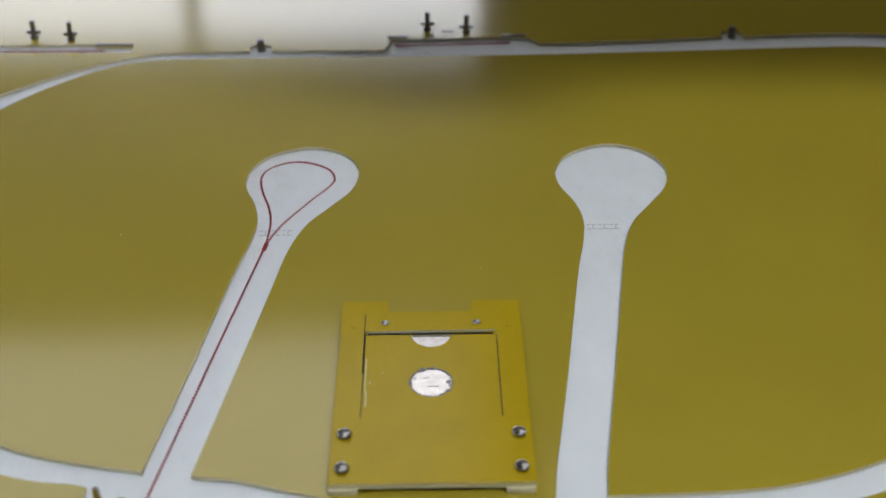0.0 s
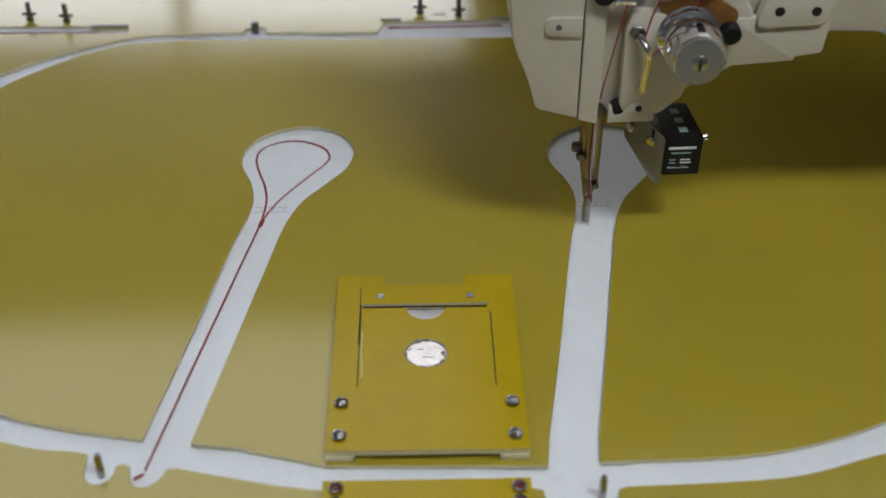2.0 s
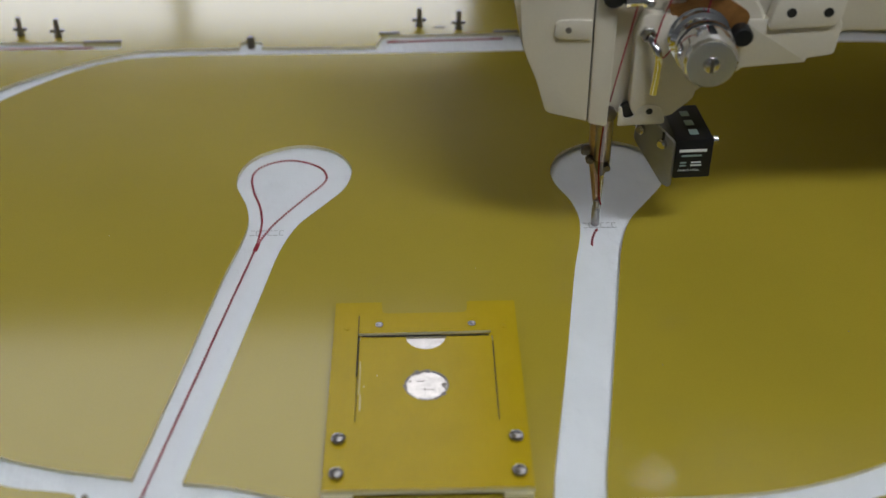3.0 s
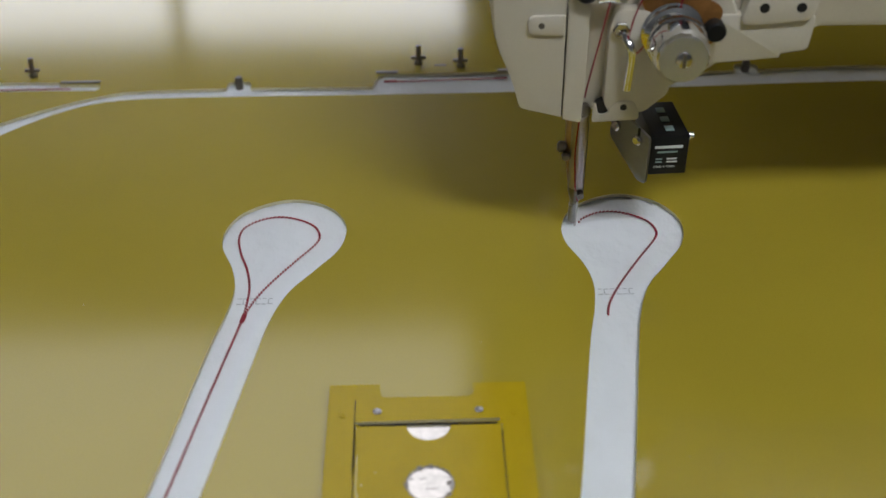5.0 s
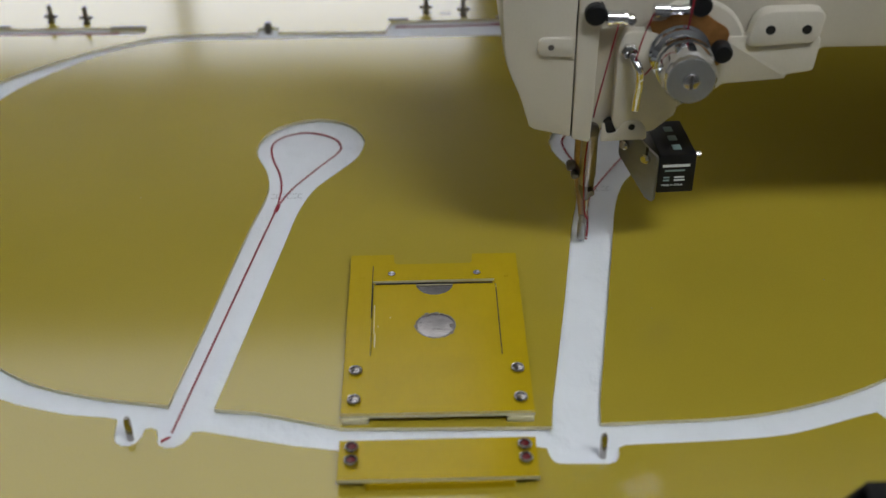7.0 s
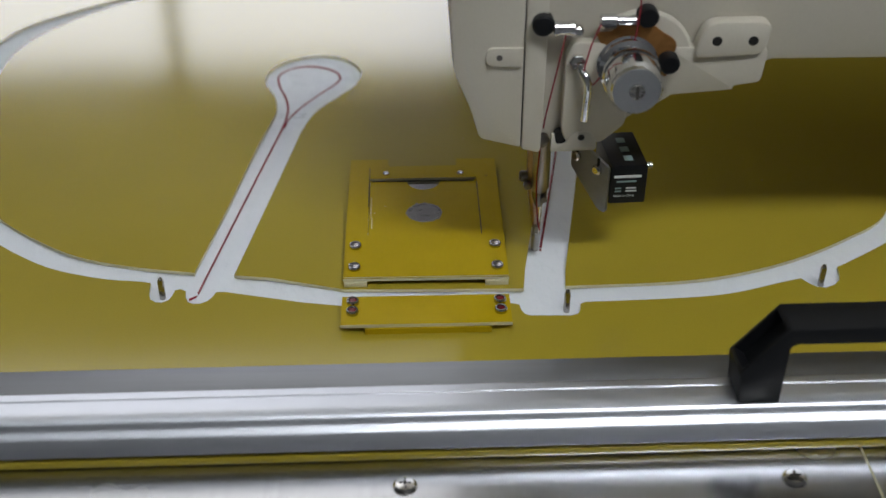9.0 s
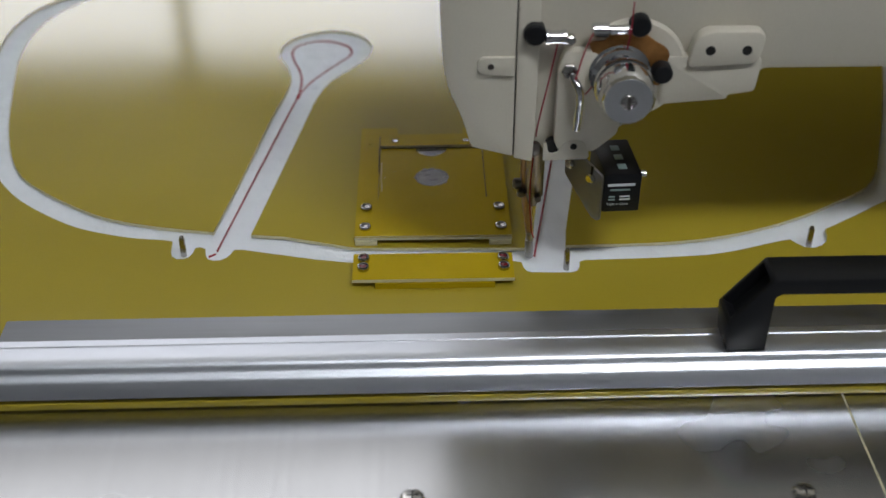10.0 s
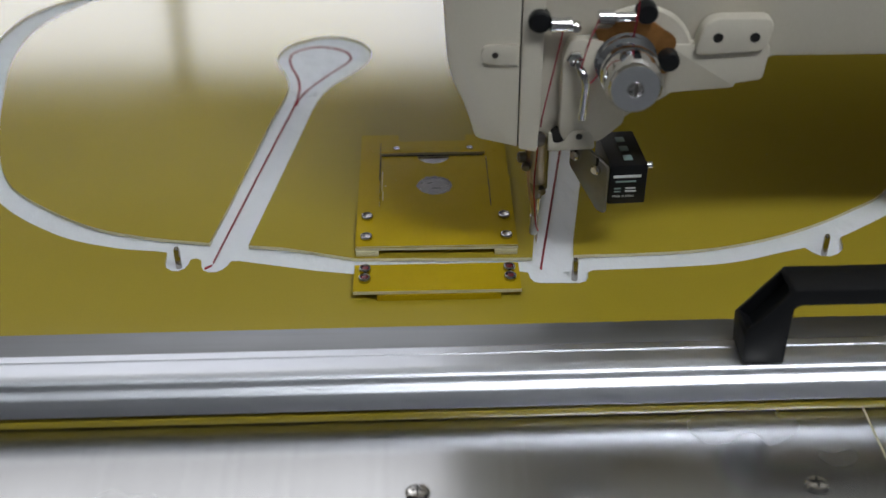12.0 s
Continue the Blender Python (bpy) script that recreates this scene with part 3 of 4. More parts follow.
def rail():
    r = 0.0015
    y0, y1, z0, z1 = -0.1772, -0.1460, 0.0003, 0.0172
    section = [(y0, z0), (y1, z0), (y1, z1), (-0.1520, z1), (-0.1524, z1 - 0.0006), (-0.1546, z1 - 0.0006), (-0.1550, z1), (-0.1625, z1),
               (-0.1680, 0.0158), (-0.1702, 0.0118), (-0.1738, 0.0098), (-0.1758, 0.0060)]
    sec = rounded(section, [0.0006, 0.0006, r, 0.0003, 0.0002, 0.0002, 0.0003, 0.0024, 0.0024, 0.0016, 0.0016, 0.0016], 6)
    m = Matrix.Rotation(LEAN, 4, "Z") @ Matrix(((0, 0, 1, 0), (1, 0, 0, 0), (0, 1, 0, 0), (0, 0, 0, 1)))
    b = slab(sec, -0.62, 0.66, m=m)
    bmesh.ops.recalc_face_normals(b, faces=b.faces)
    body = part("edge_rail", b, ALU, template, "bright grooved aluminium profile", smooth=40)
    bar = box(-0.2450, 0.62, -0.1455, -0.1245, 0.0090, 0.0150, 0.0012)
    bar.transform(Matrix.Rotation(LEAN, 4, "Z"))
    part("clamp_bar", bar, DULL_ALU, template, "dull aluminium bar behind the rail")
    legs = box(-0.23, 0.60, -0.1450, -0.1380, 0.0002, 0.0090, 0.0005)
    legs.transform(Matrix.Rotation(LEAN, 4, "Z"))
    part("bar_foot", legs, ALU, template)
    return body


rail()


def handle():
    """Black bow handle with two splayed hollow legs."""
    y0, y1 = -0.1680, -0.1455
    outer = [(0.1560, 0.0173), (0.1545, 0.0365), (0.1765, 0.0645), (0.3300, 0.0645), (0.3520, 0.0365), (0.3505, 0.0173),
             (0.3290, 0.0173), (0.3290, 0.0550), (0.1775, 0.0550), (0.1775, 0.0173)]
    sec = rounded(outer, [0, 0, 0, 0, 0, 0, 0, 0.004, 0.004, 0], 4)
    m = Matrix.Rotation(LEAN, 4, "Z") @ Matrix(((1, 0, 0, 0), (0, 0, -1, 0), (0, 1, 0, 0), (0, 0, 0, 1)))
    b = slab(sec, -y1, -y0, m=m)
    bmesh.ops.recalc_face_normals(b, faces=b.faces)
    bevelled(b, [e for e in b.edges if e.calc_length() > 0.006], 0.0009, 2)
    ends = [f for f in b.faces if abs(abs(f.normal.x) - 0.786) < 0.03 and f.calc_area() > 1e-4]
    bmesh.ops.inset_individual(b, faces=ends, thickness=0.0026, depth=0.0)
    bmesh.ops.inset_individual(b, faces=ends, thickness=0.0004, depth=-0.0070)
    h = part("handle", b, BLACK, template, "black plastic bow handle")
    return h


handle()

# ---- the sewing head ----
head = thing("sewing_machine", (0.105, 0, 0), "cream enamelled sewing machine head with chrome thread tension knob", "sewing machine")
FY = -0.036


def head_body():
    # front outline, x and z
    out = [(-0.0580, 0.2900), (-0.0585, 0.1800), (-0.0560, 0.1400), (-0.0470, 0.1200), (-0.0415, 0.1010), (-0.0200, 0.0945), (-0.0040, 0.0930),
           (0.0030, 0.0970), (0.0050, 0.1010), (0.0170, 0.0960), (0.0280, 0.0975), (0.0380, 0.1050), (0.0550, 0.1180), (0.0720, 0.1310), (0.0780, 0.1340), (0.1150, 0.1400),
           (0.1180, 0.1440), (0.6500, 0.1440), (0.6500, 0.2900)]
    sec = rounded(out, [0.01, 0.02, 0.015, 0.01, 0.003, 0.003, 0.001, 0.001, 0.001, 0.006, 0.006, 0.01, 0.01, 0.006, 0.004, 0.004, 0.004, 0.0, 0.0], 5)
    m = Matrix(((1, 0, 0, 0), (0, 0, -1, 0), (0, 1, 0, 0), (0, 0, 0, 1)))
    b = slab(sec, -0.045, -FY - 0.004, bevel=0.004, m=m)
    bmesh.ops.recalc_face_normals(b, faces=b.faces)
    part("body", b, CREAM, head, "cream enamelled casting")
    # face cover at the end of the head
    cov = [(-0.0575, 0.2400), (-0.0580, 0.1800), (-0.0555, 0.1405), (-0.0465, 0.1200), (-0.0410, 0.1005), (-0.0178, 0.0945), (-0.0178, 0.2400)]
    b = slab(rounded(cov, [0.004, 0.02, 0.015, 0.008, 0.003, 0.001, 0.001], 5), -FY - 0.0045, -FY + 0.0005, bevel=0.0006, m=m)
    bmesh.ops.recalc_face_normals(b, faces=b.faces)
    cover = part("face_cover", b, CREAM, head)
    lug = slab(rounded([(-0.0385, 0.1455), (-0.0185, 0.1450), (-0.0185, 0.1562), (-0.0385, 0.1562)], [0.005, 0.001, 0.001, 0.005], 5), -FY, -FY + 0.0025, bevel=0.0007, m=m)
    bmesh.ops.recalc_face_normals(lug, faces=lug.faces)
    part("lug", lug, CREAM, cover)
    part("screw_hole", turned([(0.0017, 0), (0.0017, 0.0027), (0.0008, 0.0027), (0, 0.0026)], 18, upright((-0.0312, FY, 0.1508))), DARK_STEEL, cover)
    # narrow front plate right of the gap
    fp = [(-0.0172, 0.0940), (-0.0075, 0.0915), (-0.0065, 0.0935), (-0.0060, 0.1250), (-0.0055, 0.1680), (-0.0060, 0.2300), (-0.0172, 0.2300)]
    b = slab(rounded(fp, 0.001), -FY - 0.004, -FY + 0.002, bevel=0.0008, m=m)
    bmesh.ops.recalc_face_normals(b, faces=b.faces)
    part("front_plate", b, CREAM, head)
    part("gap", box(-0.0179, -0.0171, FY + 0.001, FY + 0.004, 0.0945, 0.24), DARK, head)
    # raised block carrying the thread guide
    gb = [(0.0045, 0.1050), (0.0080, 0.0985), (0.0275, 0.0985), (0.0400, 0.1100), (0.0400, 0.1500), (0.0250, 0.1600), (0.0080, 0.1600), (0.0045, 0.1500)]
    b = slab(rounded(gb, 0.003, 4), -FY - 0.004, -FY + 0.004, bevel=0.0015, m=m)
    bmesh.ops.recalc_face_normals(b, faces=b.faces)
    part("guide_block", b, CREAM, head)
    tab = [(-0.0010, 0.0935), (0.0250, 0.0945), (0.0243, 0.1000), (0.0208, 0.1062), (0.0108, 0.1062), (0.0070, 0.0985), (0.0020, 0.0980), (0.0006, 0.1050), (-0.0010, 0.1050)]
    b = slab(rounded(tab, [0.0006, 0.003, 0.003, 0.005, 0.005, 0.002, 0.002, 0.0004, 0.0004], 4), -FY + 0.0030, -FY + 0.0046, bevel=0.0003, m=m)
    bmesh.ops.recalc_face_normals(b, faces=b.faces)
    tab = part("guide_tab", b, CREAM, head, "small steel tab with a hole")
    # dark discs hold the shade of the tab's hole and the opening beside it
    part("screw_hole", turned([(0.0019, 0), (0.0019, 0.0048), (0, 0.0048)], 18, upright((0.0158, FY, 0.1025))), DARK, tab)
    part("thread_gap", turned([(0.0050, -0.002), (0.0050, 0.0026), (0, 0.0027)], 20, upright((0.0052, FY, 0.1010))), DARK, head)
    # boss under the tension knob
    part("boss", turned([(0.0290, 0), (0.0290, 0.0015), (0.0275, 0.0030), (0, 0.0030)], 40, upright((0.0450, FY + 0.001, 0.1480))), CREAM, head)
    # flat lug with two holes on the arm
    arm = [(0.0730, 0.1500), (0.1120, 0.1525), (0.1150, 0.1715), (0.0775, 0.1715)]
    b = slab(rounded(arm, [0.006, 0.006, 0.008, 0.010], 5), -FY - 0.004, -FY + 0.006, bevel=0.002, m=m)
    bmesh.ops.recalc_face_normals(b, faces=b.faces)
    lug = part("arm_lug", b, CREAM, head)
    blk = [(0.0600, 0.1270), (0.0980, 0.1300), (0.0985, 0.1325), (0.1130, 0.1345), (0.1150, 0.1560), (0.0600, 0.1560)]
    b = slab(rounded(blk, [0.004, 0.001, 0.001, 0.003, 0.006, 0.002], 4), -FY - 0.004, -FY + 0.003, bevel=0.0015, m=m)
    bmesh.ops.recalc_face_normals(b, faces=b.faces)
    part("arm_block", b, CREAM, head)
    # flat dark discs paint the shade inside the two holes
    for x in (0.0850, 0.1045):
        part("screw_hole", turned([(0.0027, 0), (0.0027, 0.0062), (0, 0.0062)], 20, upright((x, FY, 0.1607))), DARK, lug)


def tension_knob():
    c = (0.0379, FY - 0.003, 0.1475)
    plate = []
    for i in range(72):
        d = 5 * i
        r = 0.0190 if d < 190 or d > 320 else 0.0150
        for at, size, wide in ((148, 0.0060, 9), (95, 0.0030, 26), (18, 0.0040, 18), (328, 0.0030, 12)):
            gap = (d - at + 180) % 360 - 180
            r += size * math.exp(-(gap / wide) ** 2)
        plate.append((r * math.cos(radians(d)), r * math.sin(radians(d))))
    b = slab(plate, 0, 0.0016, bevel=0.0004, m=upright((c[0] + 0.004, FY - 0.0021, c[2] + 0.004)))
    part("tension_plate", b, BROWN, head, "brown oily steel spring plate")
    prof = [(0.0150, 0.000), (0.0166, 0.0010), (0.0166, 0.0024), (0.0130, 0.0036), (0.0130, 0.0048), (0.0160, 0.0060), (0.0162, 0.0074), (0.0128, 0.0086), (0.0125, 0.0130),
            (0.0150, 0.0140), (0.0156, 0.0155), (0.0156, 0.0180), (0.0148, 0.0190), (0.0147, 0.0300), (0.0145, 0.0315), (0.0128, 0.0345)]
    knob = turned(prof, 72)
    for v in knob.verts:
        r = math.hypot(v.co.x, v.co.y)
        if 0.0295 < v.co.z < 0.0320:
            k = 1 + 0.012 * math.cos(18 * math.atan2(v.co.y, v.co.x))
            v.co.x, v.co.y = v.co.x * k, v.co.y * k
    knob.transform(upright(c))
    part("tension_knob", knob, CHROME, head, "chrome thread tension knob")
    cap = part("knob_cap", turned([(0.0128, 0.0340), (0.0126, 0.0350), (0, 0.0352)], 40, upright(c)), SATIN, head, "flat satin steel cap")
    part("stud", turned([(0.0044, 0.0350), (0.0042, 0.0362), (0.0034, 0.0366), (0, 0.0366)], 20, upright(c)), STEEL, head)
    part("slot", box(c[0] - 0.0009, c[0] + 0.0009, c[1] - 0.0369, c[1] - 0.0362, c[2] - 0.0038, c[2] + 0.0038), DARK_STEEL, head)
    part("black_button", turned([(0.0056, 0), (0.0056, 0.007), (0.0047, 0.0083), (0, 0.0085)], 26, upright((0.0600, FY - 0.003, 0.1490))), BLACK, head)
    part("black_button", turned([(0.0060, 0), (0.0060, 0.007), (0.0050, 0.0082), (0, 0.0085)], 26, upright((-0.0085, FY + 0.001, 0.1705))), BLACK, head)
    part("black_button", turned([(0.0058, 0), (0.0058, 0.006), (0.0050, 0.0072), (0, 0.0075)], 26, upright((0.0465, FY - 0.001, 0.1750))), BLACK, head)


def thread_path():
    b = tube(spline([Vector(q) for q in ((0.0117, FY - 0.003, 0.1480), (0.0130, FY - 0.007, 0.1455), (0.0155, FY - 0.011, 0.1415), (0.0164, FY - 0.011, 0.1370), (0.0166, FY - 0.010, 0.1310), (0.0160, FY - 0.008, 0.1155))], 5), 0.0024, 14)
    part("thread_hook", b, CHROME, head, "bent chrome thread hook")
    nut = turned([(0.0046, 0), (0.0046, 0.003), (0.0040, 0.0036), (0.0030, 0.0036), (0.0028, 0.002), (0, 0.002)], 6, upright((0.0108, FY - 0.003, 0.1490)))
    part("hook_nut", nut, STEEL, head)
    clip = turned([(0.0036, -0.0055), (0.0044, -0.0050), (0.0044, -0.0030), (0.0038, -0.0025), (0.0038, 0.0030), (0.0044, 0.0035), (0.0044, 0.0055), (0.0036, 0.0060)], 22,
                  Matrix.Translation((0.0022, FY - 0.006, 0.1690)) @ Matrix.Rotation(radians(90), 4, "Y"))
    part("guide_clip", clip, CHROME, head, "chrome thread guide clamp")
    part("clip_screw", turned([(0.0030, 0), (0.0030, 0.004), (0.0020, 0.005), (0, 0.005)], 8, upright((0.0105, FY - 0.001, 0.1665))), STEEL, head)
    clip = turned([(0.0030, 0.0), (0.0040, 0.0005), (0.0040, 0.0085), (0.0026, 0.0095), (0.0026, 0.0200), (0, 0.0205)], 18,
                  Matrix.Translation((0.0212, FY - 0.006, 0.1730)) @ Matrix.Rotation(radians(90), 4, "Y"))
    part("guide_rod", clip, CHROME, head, "chrome thread guide rod")
    for a in (((0.0035, FY - 0.009, 0.1690), (0.0002, FY - 0.005, 0.1450), (-0.0045, FY - 0.000, 0.1120), (-0.0035, -0.020, 0.0900), (-0.0035, -0.010, 0.0780)),
              ((0.0215, FY - 0.009, 0.1730), (0.0170, FY - 0.009, 0.1600), (0.0135, FY - 0.010, 0.1450)),
              ((0.0415, FY - 0.009, 0.1900), (0.0410, FY - 0.010, 0.1750), (0.0395, FY - 0.010, 0.1620)),
              ((0.0190, FY - 0.011, 0.1380), (0.0225, FY - 0.010, 0.1420), (0.0265, FY - 0.009, 0.1500))):
        part("thread", tube(spline([Vector(q) for q in a], 6), 0.00045, 6), THREAD, head, "red sewing thread")
    part("guide_eye", turned([(0.0042, 0), (0.0042, 0.003), (0.0030, 0.0036), (0, 0.0036)], 14, upright((-0.0055, FY + 0.002, 0.0985))), DARK_STEEL, head)


def sensor():
    """The black distance sensor on its steel bracket."""
    m = Matrix.Translation((0.0490, -0.018, 0.0575)) @ Matrix.Rotation(radians(4), 4, "Z") @ Matrix.Rotation(radians(0.5), 4, "Y")
    s = box(-0.0105, 0.0120, 0, 0.0420, -0.0130, 0.0130, 0.0010)
    s.transform(m)
    ob = part("distance_sensor", s, BLACK, head, "black box-shaped distance sensor with white print")
    for x, z, w, h, mat in ((0.0000, 0.0058, 0.0165, 0.0017, PRINT), (-0.0005, 0.0024, 0.0120, 0.0011, PRINT_DIM), (-0.0052, -0.0022, 0.0038, 0.0009, PRINT_DIM),
                            (0.0025, -0.0022, 0.0060, 0.0009, PRINT), (-0.0052, -0.0042, 0.0038, 0.0009, PRINT_DIM), (0.0027, -0.0042, 0.0066, 0.0009, PRINT)):
        q = box(x - w / 2, x + w / 2, -0.0003, 0.0001, z - h / 2, z + h / 2)
        q.transform(m)
        part("print_bar", q, mat, ob)
    for k in range(3):
        q = box(-0.0010, 0.0042, 0.006 + 0.011 * k, 0.0120 + 0.011 * k, 0.0129, 0.0134, 0.0003)
        q.transform(m)
        part("sensor_button", q, PRINT_DIM, ob, "small pale button")
    q = turned([(0.0022, 0), (0.0022, 0.003), (0.0014, 0.0036), (0, 0.0036)], 12, m @ Matrix.Translation((0.0120, 0.004, 0.0105)) @ Matrix.Rotation(radians(90), 4, "Y"))
    part("screw", q, STEEL, ob)
    pl = [(0.000, 0.0125), (0.020, 0.0200), (0.030, 0.0200), (0.030, 0.0020), (0.0060, -0.0185), (0.0, -0.0185)]
    b = slab(rounded(pl, 0.002, 3), 0, 0.0020, bevel=0.0003, m=m @ Matrix.Translation((-0.0108, 0, 0)) @ Matrix.Rotation(radians(36), 4, "Z") @ Matrix(((0, 0, -1, 0), (1, 0, 0, 0), (0, 1, 0, 0), (0, 0, 0, 1))))
    bmesh.ops.recalc_face_normals(b, faces=b.faces)
    br = part("sensor_bracket", b, DULL_ALU, head, "bent satin steel bracket")
    for y, z in ((0.008, 0.0085), (0.025, 0.0110)):
        q = turned([(0.0032, 0), (0.0032, 0.002), (0.0022, 0.003), (0, 0.003)], 14, m @ Matrix.Translation((-0.0108, 0, 0)) @ Matrix.Rotation(radians(36), 4, "Z") @ Matrix.Translation((-0.0020, y, z)) @ Matrix.Rotation(radians(-90), 4, "Y"))
        part("screw", q, STEEL, br)
        q = box(-0.0023, -0.0019, y - 0.0009, y + 0.0009, z - 0.0010, z + 0.0075)
        q.transform(m @ Matrix.Translation((-0.0108, 0, 0)) @ Matrix.Rotation(radians(36), 4, "Z"))
        part("slot", q, DARK, br, "dark upright slot")
    text = ((("Made in China", 0.0022, -0.0080), ))
    for words, size, z in text:
        cu = bpy.data.curves.new("print", "FONT")
        cu.body, cu.size, cu.align_x, cu.extrude = words, size, "CENTER", 0.00004
        cu.materials.append(PRINT)
        t = new("print", cu)
        t.parent = ob
        t.matrix_local = m @ Matrix.Translation((-0.0015, -0.0003, z)) @ Matrix.Rotation(radians(90), 4, "X")
    up = box(0.0210, 0.0330, 0.0080, 0.0300, 0.0740, 0.1080, 0.001)
    part("sensor_mount", up, SATIN, head)


def needle_parts():
    # presser bar and foot
    b = turned([(0.0024, 0.0), (0.0027, 0.0006), (0.0027, 0.0130), (0.0022, 0.0132), (0.0020, 0.0180)], 20, Matrix.Translation((0, 0, 0)))
    foot = part("presser_foot", b, FOOT, head, "slim steel presser foot tube")
    b = tube([Vector(q) for q in ((0, 0.0016, 0.0160), (-0.0012, 0.0030, 0.0300), (-0.0032, 0.0040, 0.0480), (-0.0036, 0.0045, 0.1100))], [0.0022, 0.0030, 0.0036, 0.0038], 14)
    part("foot_shank", b, TINTED_STEEL, foot, "grey tapered shank with a reddish reflection in its colour")
    b = turned([(0.0034, 0), (0.0034, 0.004), (0.0022, 0.0052), (0, 0.0052)], 14, Matrix.Translation((-0.0062, 0.0035, 0.0520)) @ Matrix.Rotation(radians(-90), 4, "Y"))
    part("clamp_screw", b, DARK_STEEL, foot)
    b = turned([(0.0026, 0), (0.0026, 0.003), (0.0016, 0.004), (0, 0.004)], 12, upright((-0.0065, 0.0005, 0.0480)))
    part("clamp_screw", b, DARK_STEEL, foot)
    part("presser_bar", turned([(0.0030, 0.0370), (0.0034, 0.0380), (0.0034, 0.1300)], 18, Matrix.Translation((0.0030, 0.0140, 0))), DARK_STEEL, head, "dark steel bar behind the needle bar")
    # needle bar with needle
    b = turned([(0.0044, 0.0500), (0.0049, 0.0510), (0.0049, 0.1450)], 24, Matrix.Translation((0.0008, -0.0010, 0)))
    bar = part("needle_bar", b, OILY, head, "oily steel needle bar")
    b = turned([(0.0022, 0.0395), (0.0028, 0.0405), (0.0044, 0.0460), (0.0048, 0.0475), (0.0048, 0.0530), (0.0046, 0.0540)], 20, Matrix.Translation((0.0008, -0.0010, 0)))
    turned([(0.0020, 0), (0.0020, 0.0050), (0, 0.0052)], 10, upright((0.0030, -0.005, 0.0485)), b)
    part("needle_clamp", b, DARK_STEEL, bar)
    b = turned([(0.0001, 0.0060), (0.0007, 0.0100), (0.0008, 0.0300), (0.0012, 0.0320), (0.0012, 0.0450)], 10, Matrix.Translation((0.0018, -0.0010, 0)))
    part("needle", b, STEEL, bar)
    part("thread", tube(spline([Vector(q) for q in ((-0.0030, -0.0070, 0.0760), (-0.0040, -0.0065, 0.0520), (-0.0020, -0.0052, 0.0250), (0.0000, -0.0036, 0.0170))], 6), 0.0005, 6), THREAD, head, "red sewing thread")
    return bar, foot


head_body()
tension_knob()
thread_path()
sensor()
needle_bar, presser_foot = needle_parts()
# unseen block behind the arm, added to darken the board at the right
part("shade_block", box(0.02, 0.65, 0.046, 0.36, 0.19, 0.31, 0.01), CREAM, head, "unseen cream block behind the arm, added to shade the board")
part("column", box(0.65, 0.80, -0.06, 0.10, -0.60, 0.30, 0.004), CREAM, head)


def gantry():
    """Unseen cross beam on two side columns, added over the table to shade it."""
    g = thing("shading_gantry", (0, 0, -0.86), "unseen cream steel cross beam on side columns, added to shade the table", "machine frame")
    part("beam", box(-1.25, 1.25, -0.06, 0.40, 1.82, 2.0, 0.01), CREAM, g)
    for x in (-1.15, 1.15):
        part("column", box(x - 0.08, x + 0.08, 0.02, 0.32, 0.0, 1.82, 0.006), CREAM, g)


gantry()

# ---- what moves ----
# seconds and the length of seam sewn by then
SEWN = [(0.0, 0.0), (2.4, 0.0), (2.5, 0.0014), (3.0, 0.0212), (3.5, 0.0525), (3.7, 0.0683), (5.3, 0.1776), (5.5, 0.1910), (6.0, 0.2250),
        (6.5, 0.2564), (6.7, 0.2724), (8.3, 0.3780), (8.5, 0.3909), (9.0, 0.4242), (9.5, 0.4563), (10.0, 0.4775), (12.0, 0.4775)]
LIFT = [(0.0, 0.262), (0.1, 0.212), (0.2, 0.156), (0.3, 0.103), (0.4, 0.039), (0.5, 0.0115), (0.6, 0.003), (0.7, 0.0), (12.0, 0.0)]


def sewn(t):
    return float(np.interp(t, [a for a, _ in SEWN], [b for _, b in SEWN]))


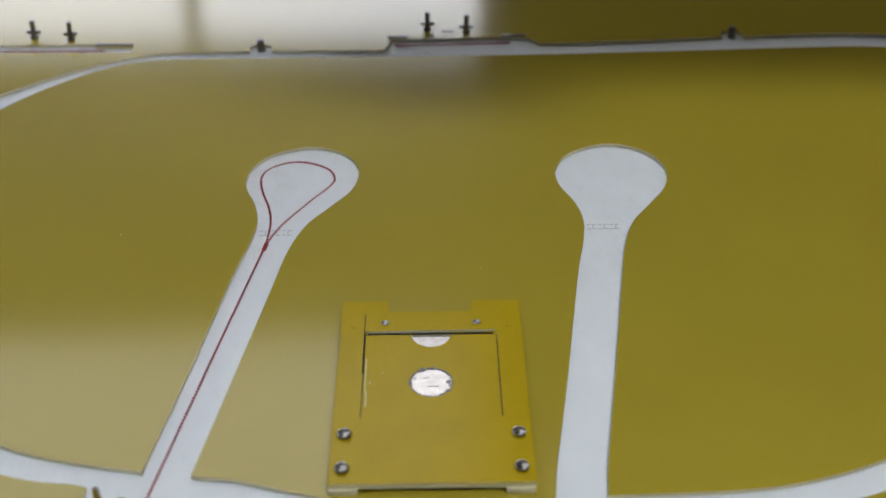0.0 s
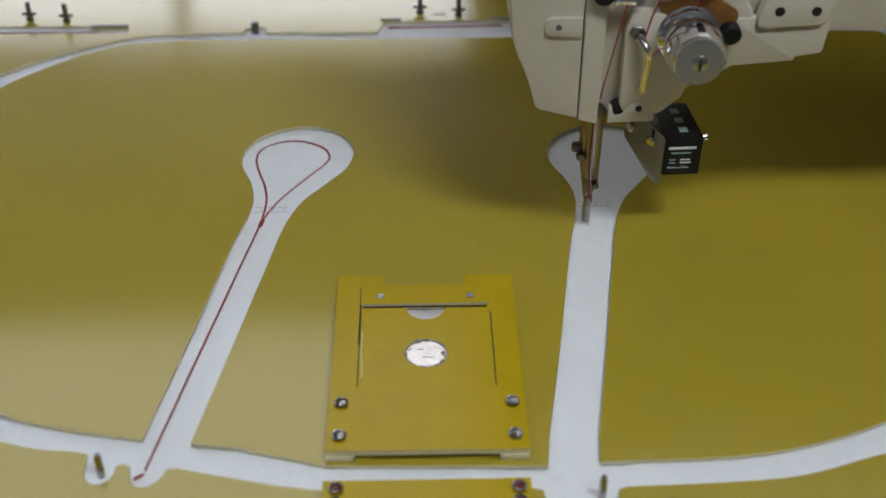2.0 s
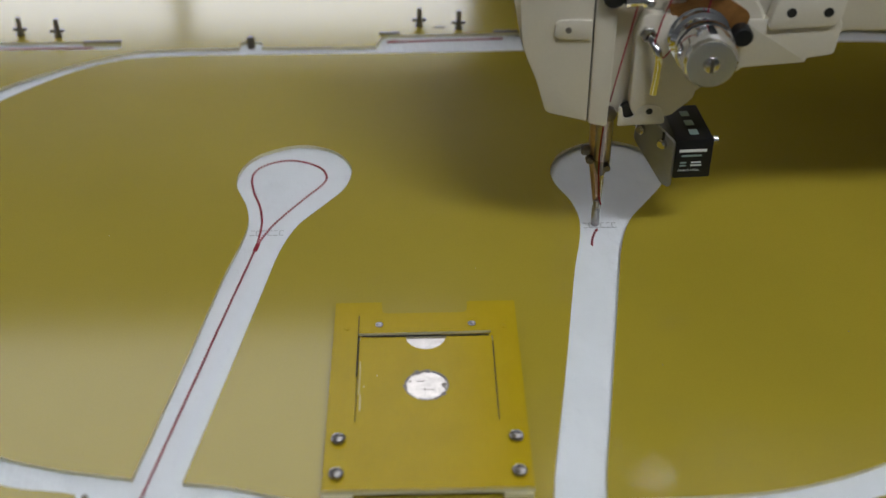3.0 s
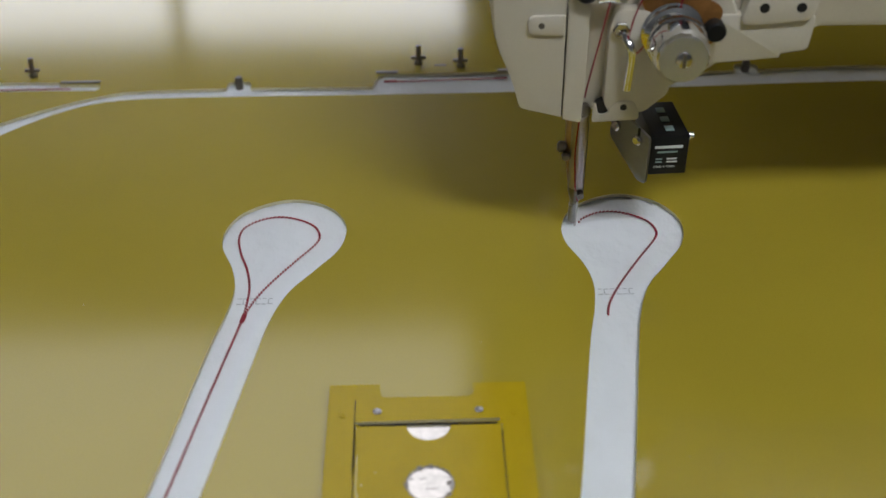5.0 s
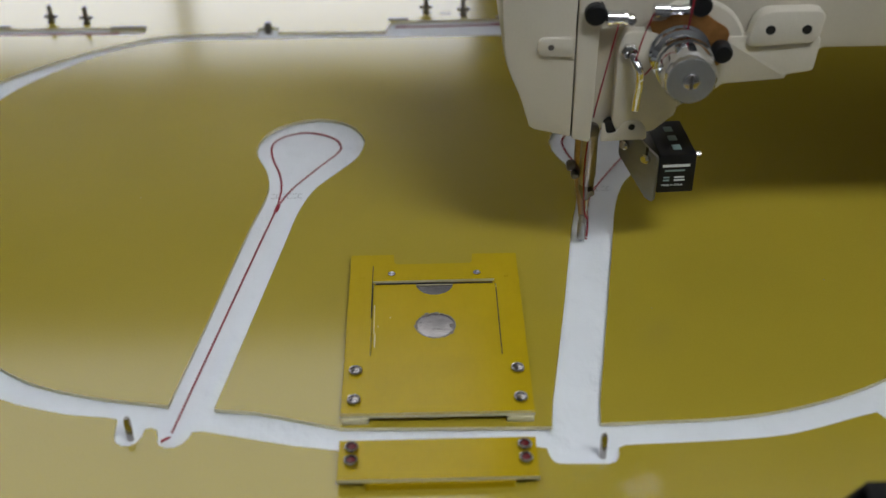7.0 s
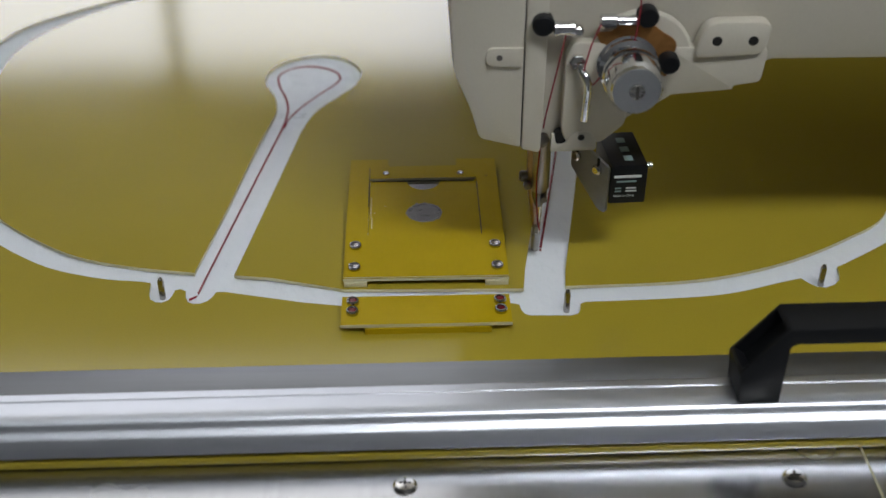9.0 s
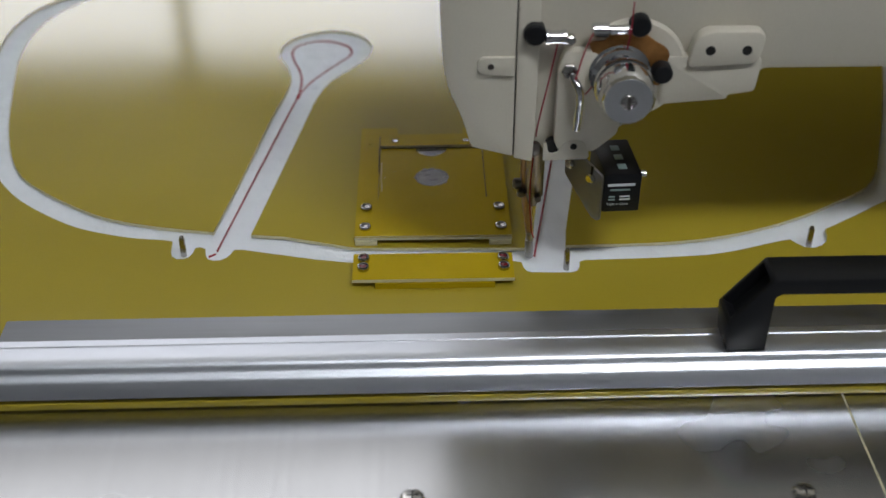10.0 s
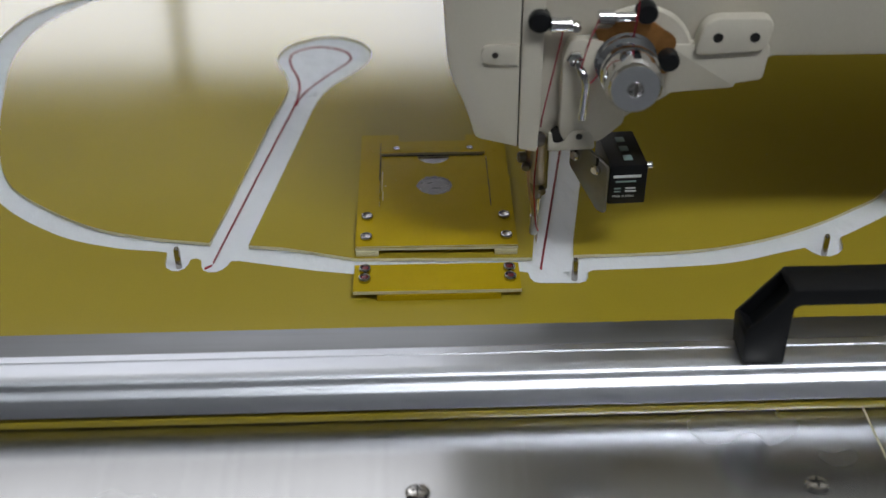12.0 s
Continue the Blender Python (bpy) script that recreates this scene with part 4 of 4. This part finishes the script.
def sewn_at(s):
    """When the seam has grown to the length s."""
    keep = SEWN[1:-1]
    return float(np.interp(s, [b for _, b in keep], [a for a, _ in keep]))


def new_stitches():
    b = stitch_body()
    first = part("stitch", b, THREAD, fabric)
    n = int(TOTAL / PITCH)
    made = []
    for i in range(n):
        s = (i + 0.5) * PITCH
        ob = first if i == 0 else new("stitch", first.data)
        ob.parent = fabric
        made.append((s, ob))
    return made


stitches = new_stitches()


def motions():
    times = sorted({round(k * 0.1, 2) for k in range(24, 101)} | {0.0, 11.6, 12.0})
    rows, cross = [], []
    for t in times:
        x, y = seam_point(sewn(t))
        if t > 11.65:
            y = -0.0306
        rows.append((t, pose(0, -y, 0)))
    walk(template, rows)
    walk(fabric, rows)
    lifts = dict(LIFT)
    for t in sorted(set(times) | set(lifts)):
        x, y = seam_point(sewn(t))
        z = float(np.interp(t, [a for a, _ in LIFT], [b for _, b in LIFT]))
        cross.append((t, pose(x - 0.0012, 0, z)))
    walk(head, cross)
    for s, ob in stitches:
        t = sewn_at(s)
        up, down = stitch_pose(s, 0.0, pull=0.0022), stitch_pose(s, 0.0, -0.0032, pull=0.0022)
        walk(ob, [(0.0, down), (t - 0.02, down), (t + 0.08, up), (12.0, up)])
    # needle bar: seconds and how far down it is
    beat = [(0.0, 0.0), (1.0, 0.0), (1.4, -0.024), (1.7, -0.024), (2.1, -0.012), (2.4, 0.0), (2.6, 0.0), (2.7, -0.022), (3.0, -0.002), (3.5, -0.012), (3.7, -0.022),
            (5.3, -0.024), (5.5, -0.003), (5.7, -0.024), (6.0, -0.004), (6.3, -0.012), (6.5, -0.024), (6.7, -0.008), (8.3, -0.018), (8.5, -0.006), (8.7, -0.022),
            (9.0, -0.006), (9.5, -0.010), (10.0, 0.0), (12.0, 0.0)]
    walk(needle_bar, [(t, pose(-0.0022, 0, z)) for t, z in beat])
    lift = [(0.0, 0.0), (10.0, 0.0), (10.4, 0.004), (11.6, 0.006), (11.8, 0.013), (12.0, 0.013)]
    walk(presser_foot, [(t, pose(-0.0022, 0, z)) for t, z in lift])


motions()
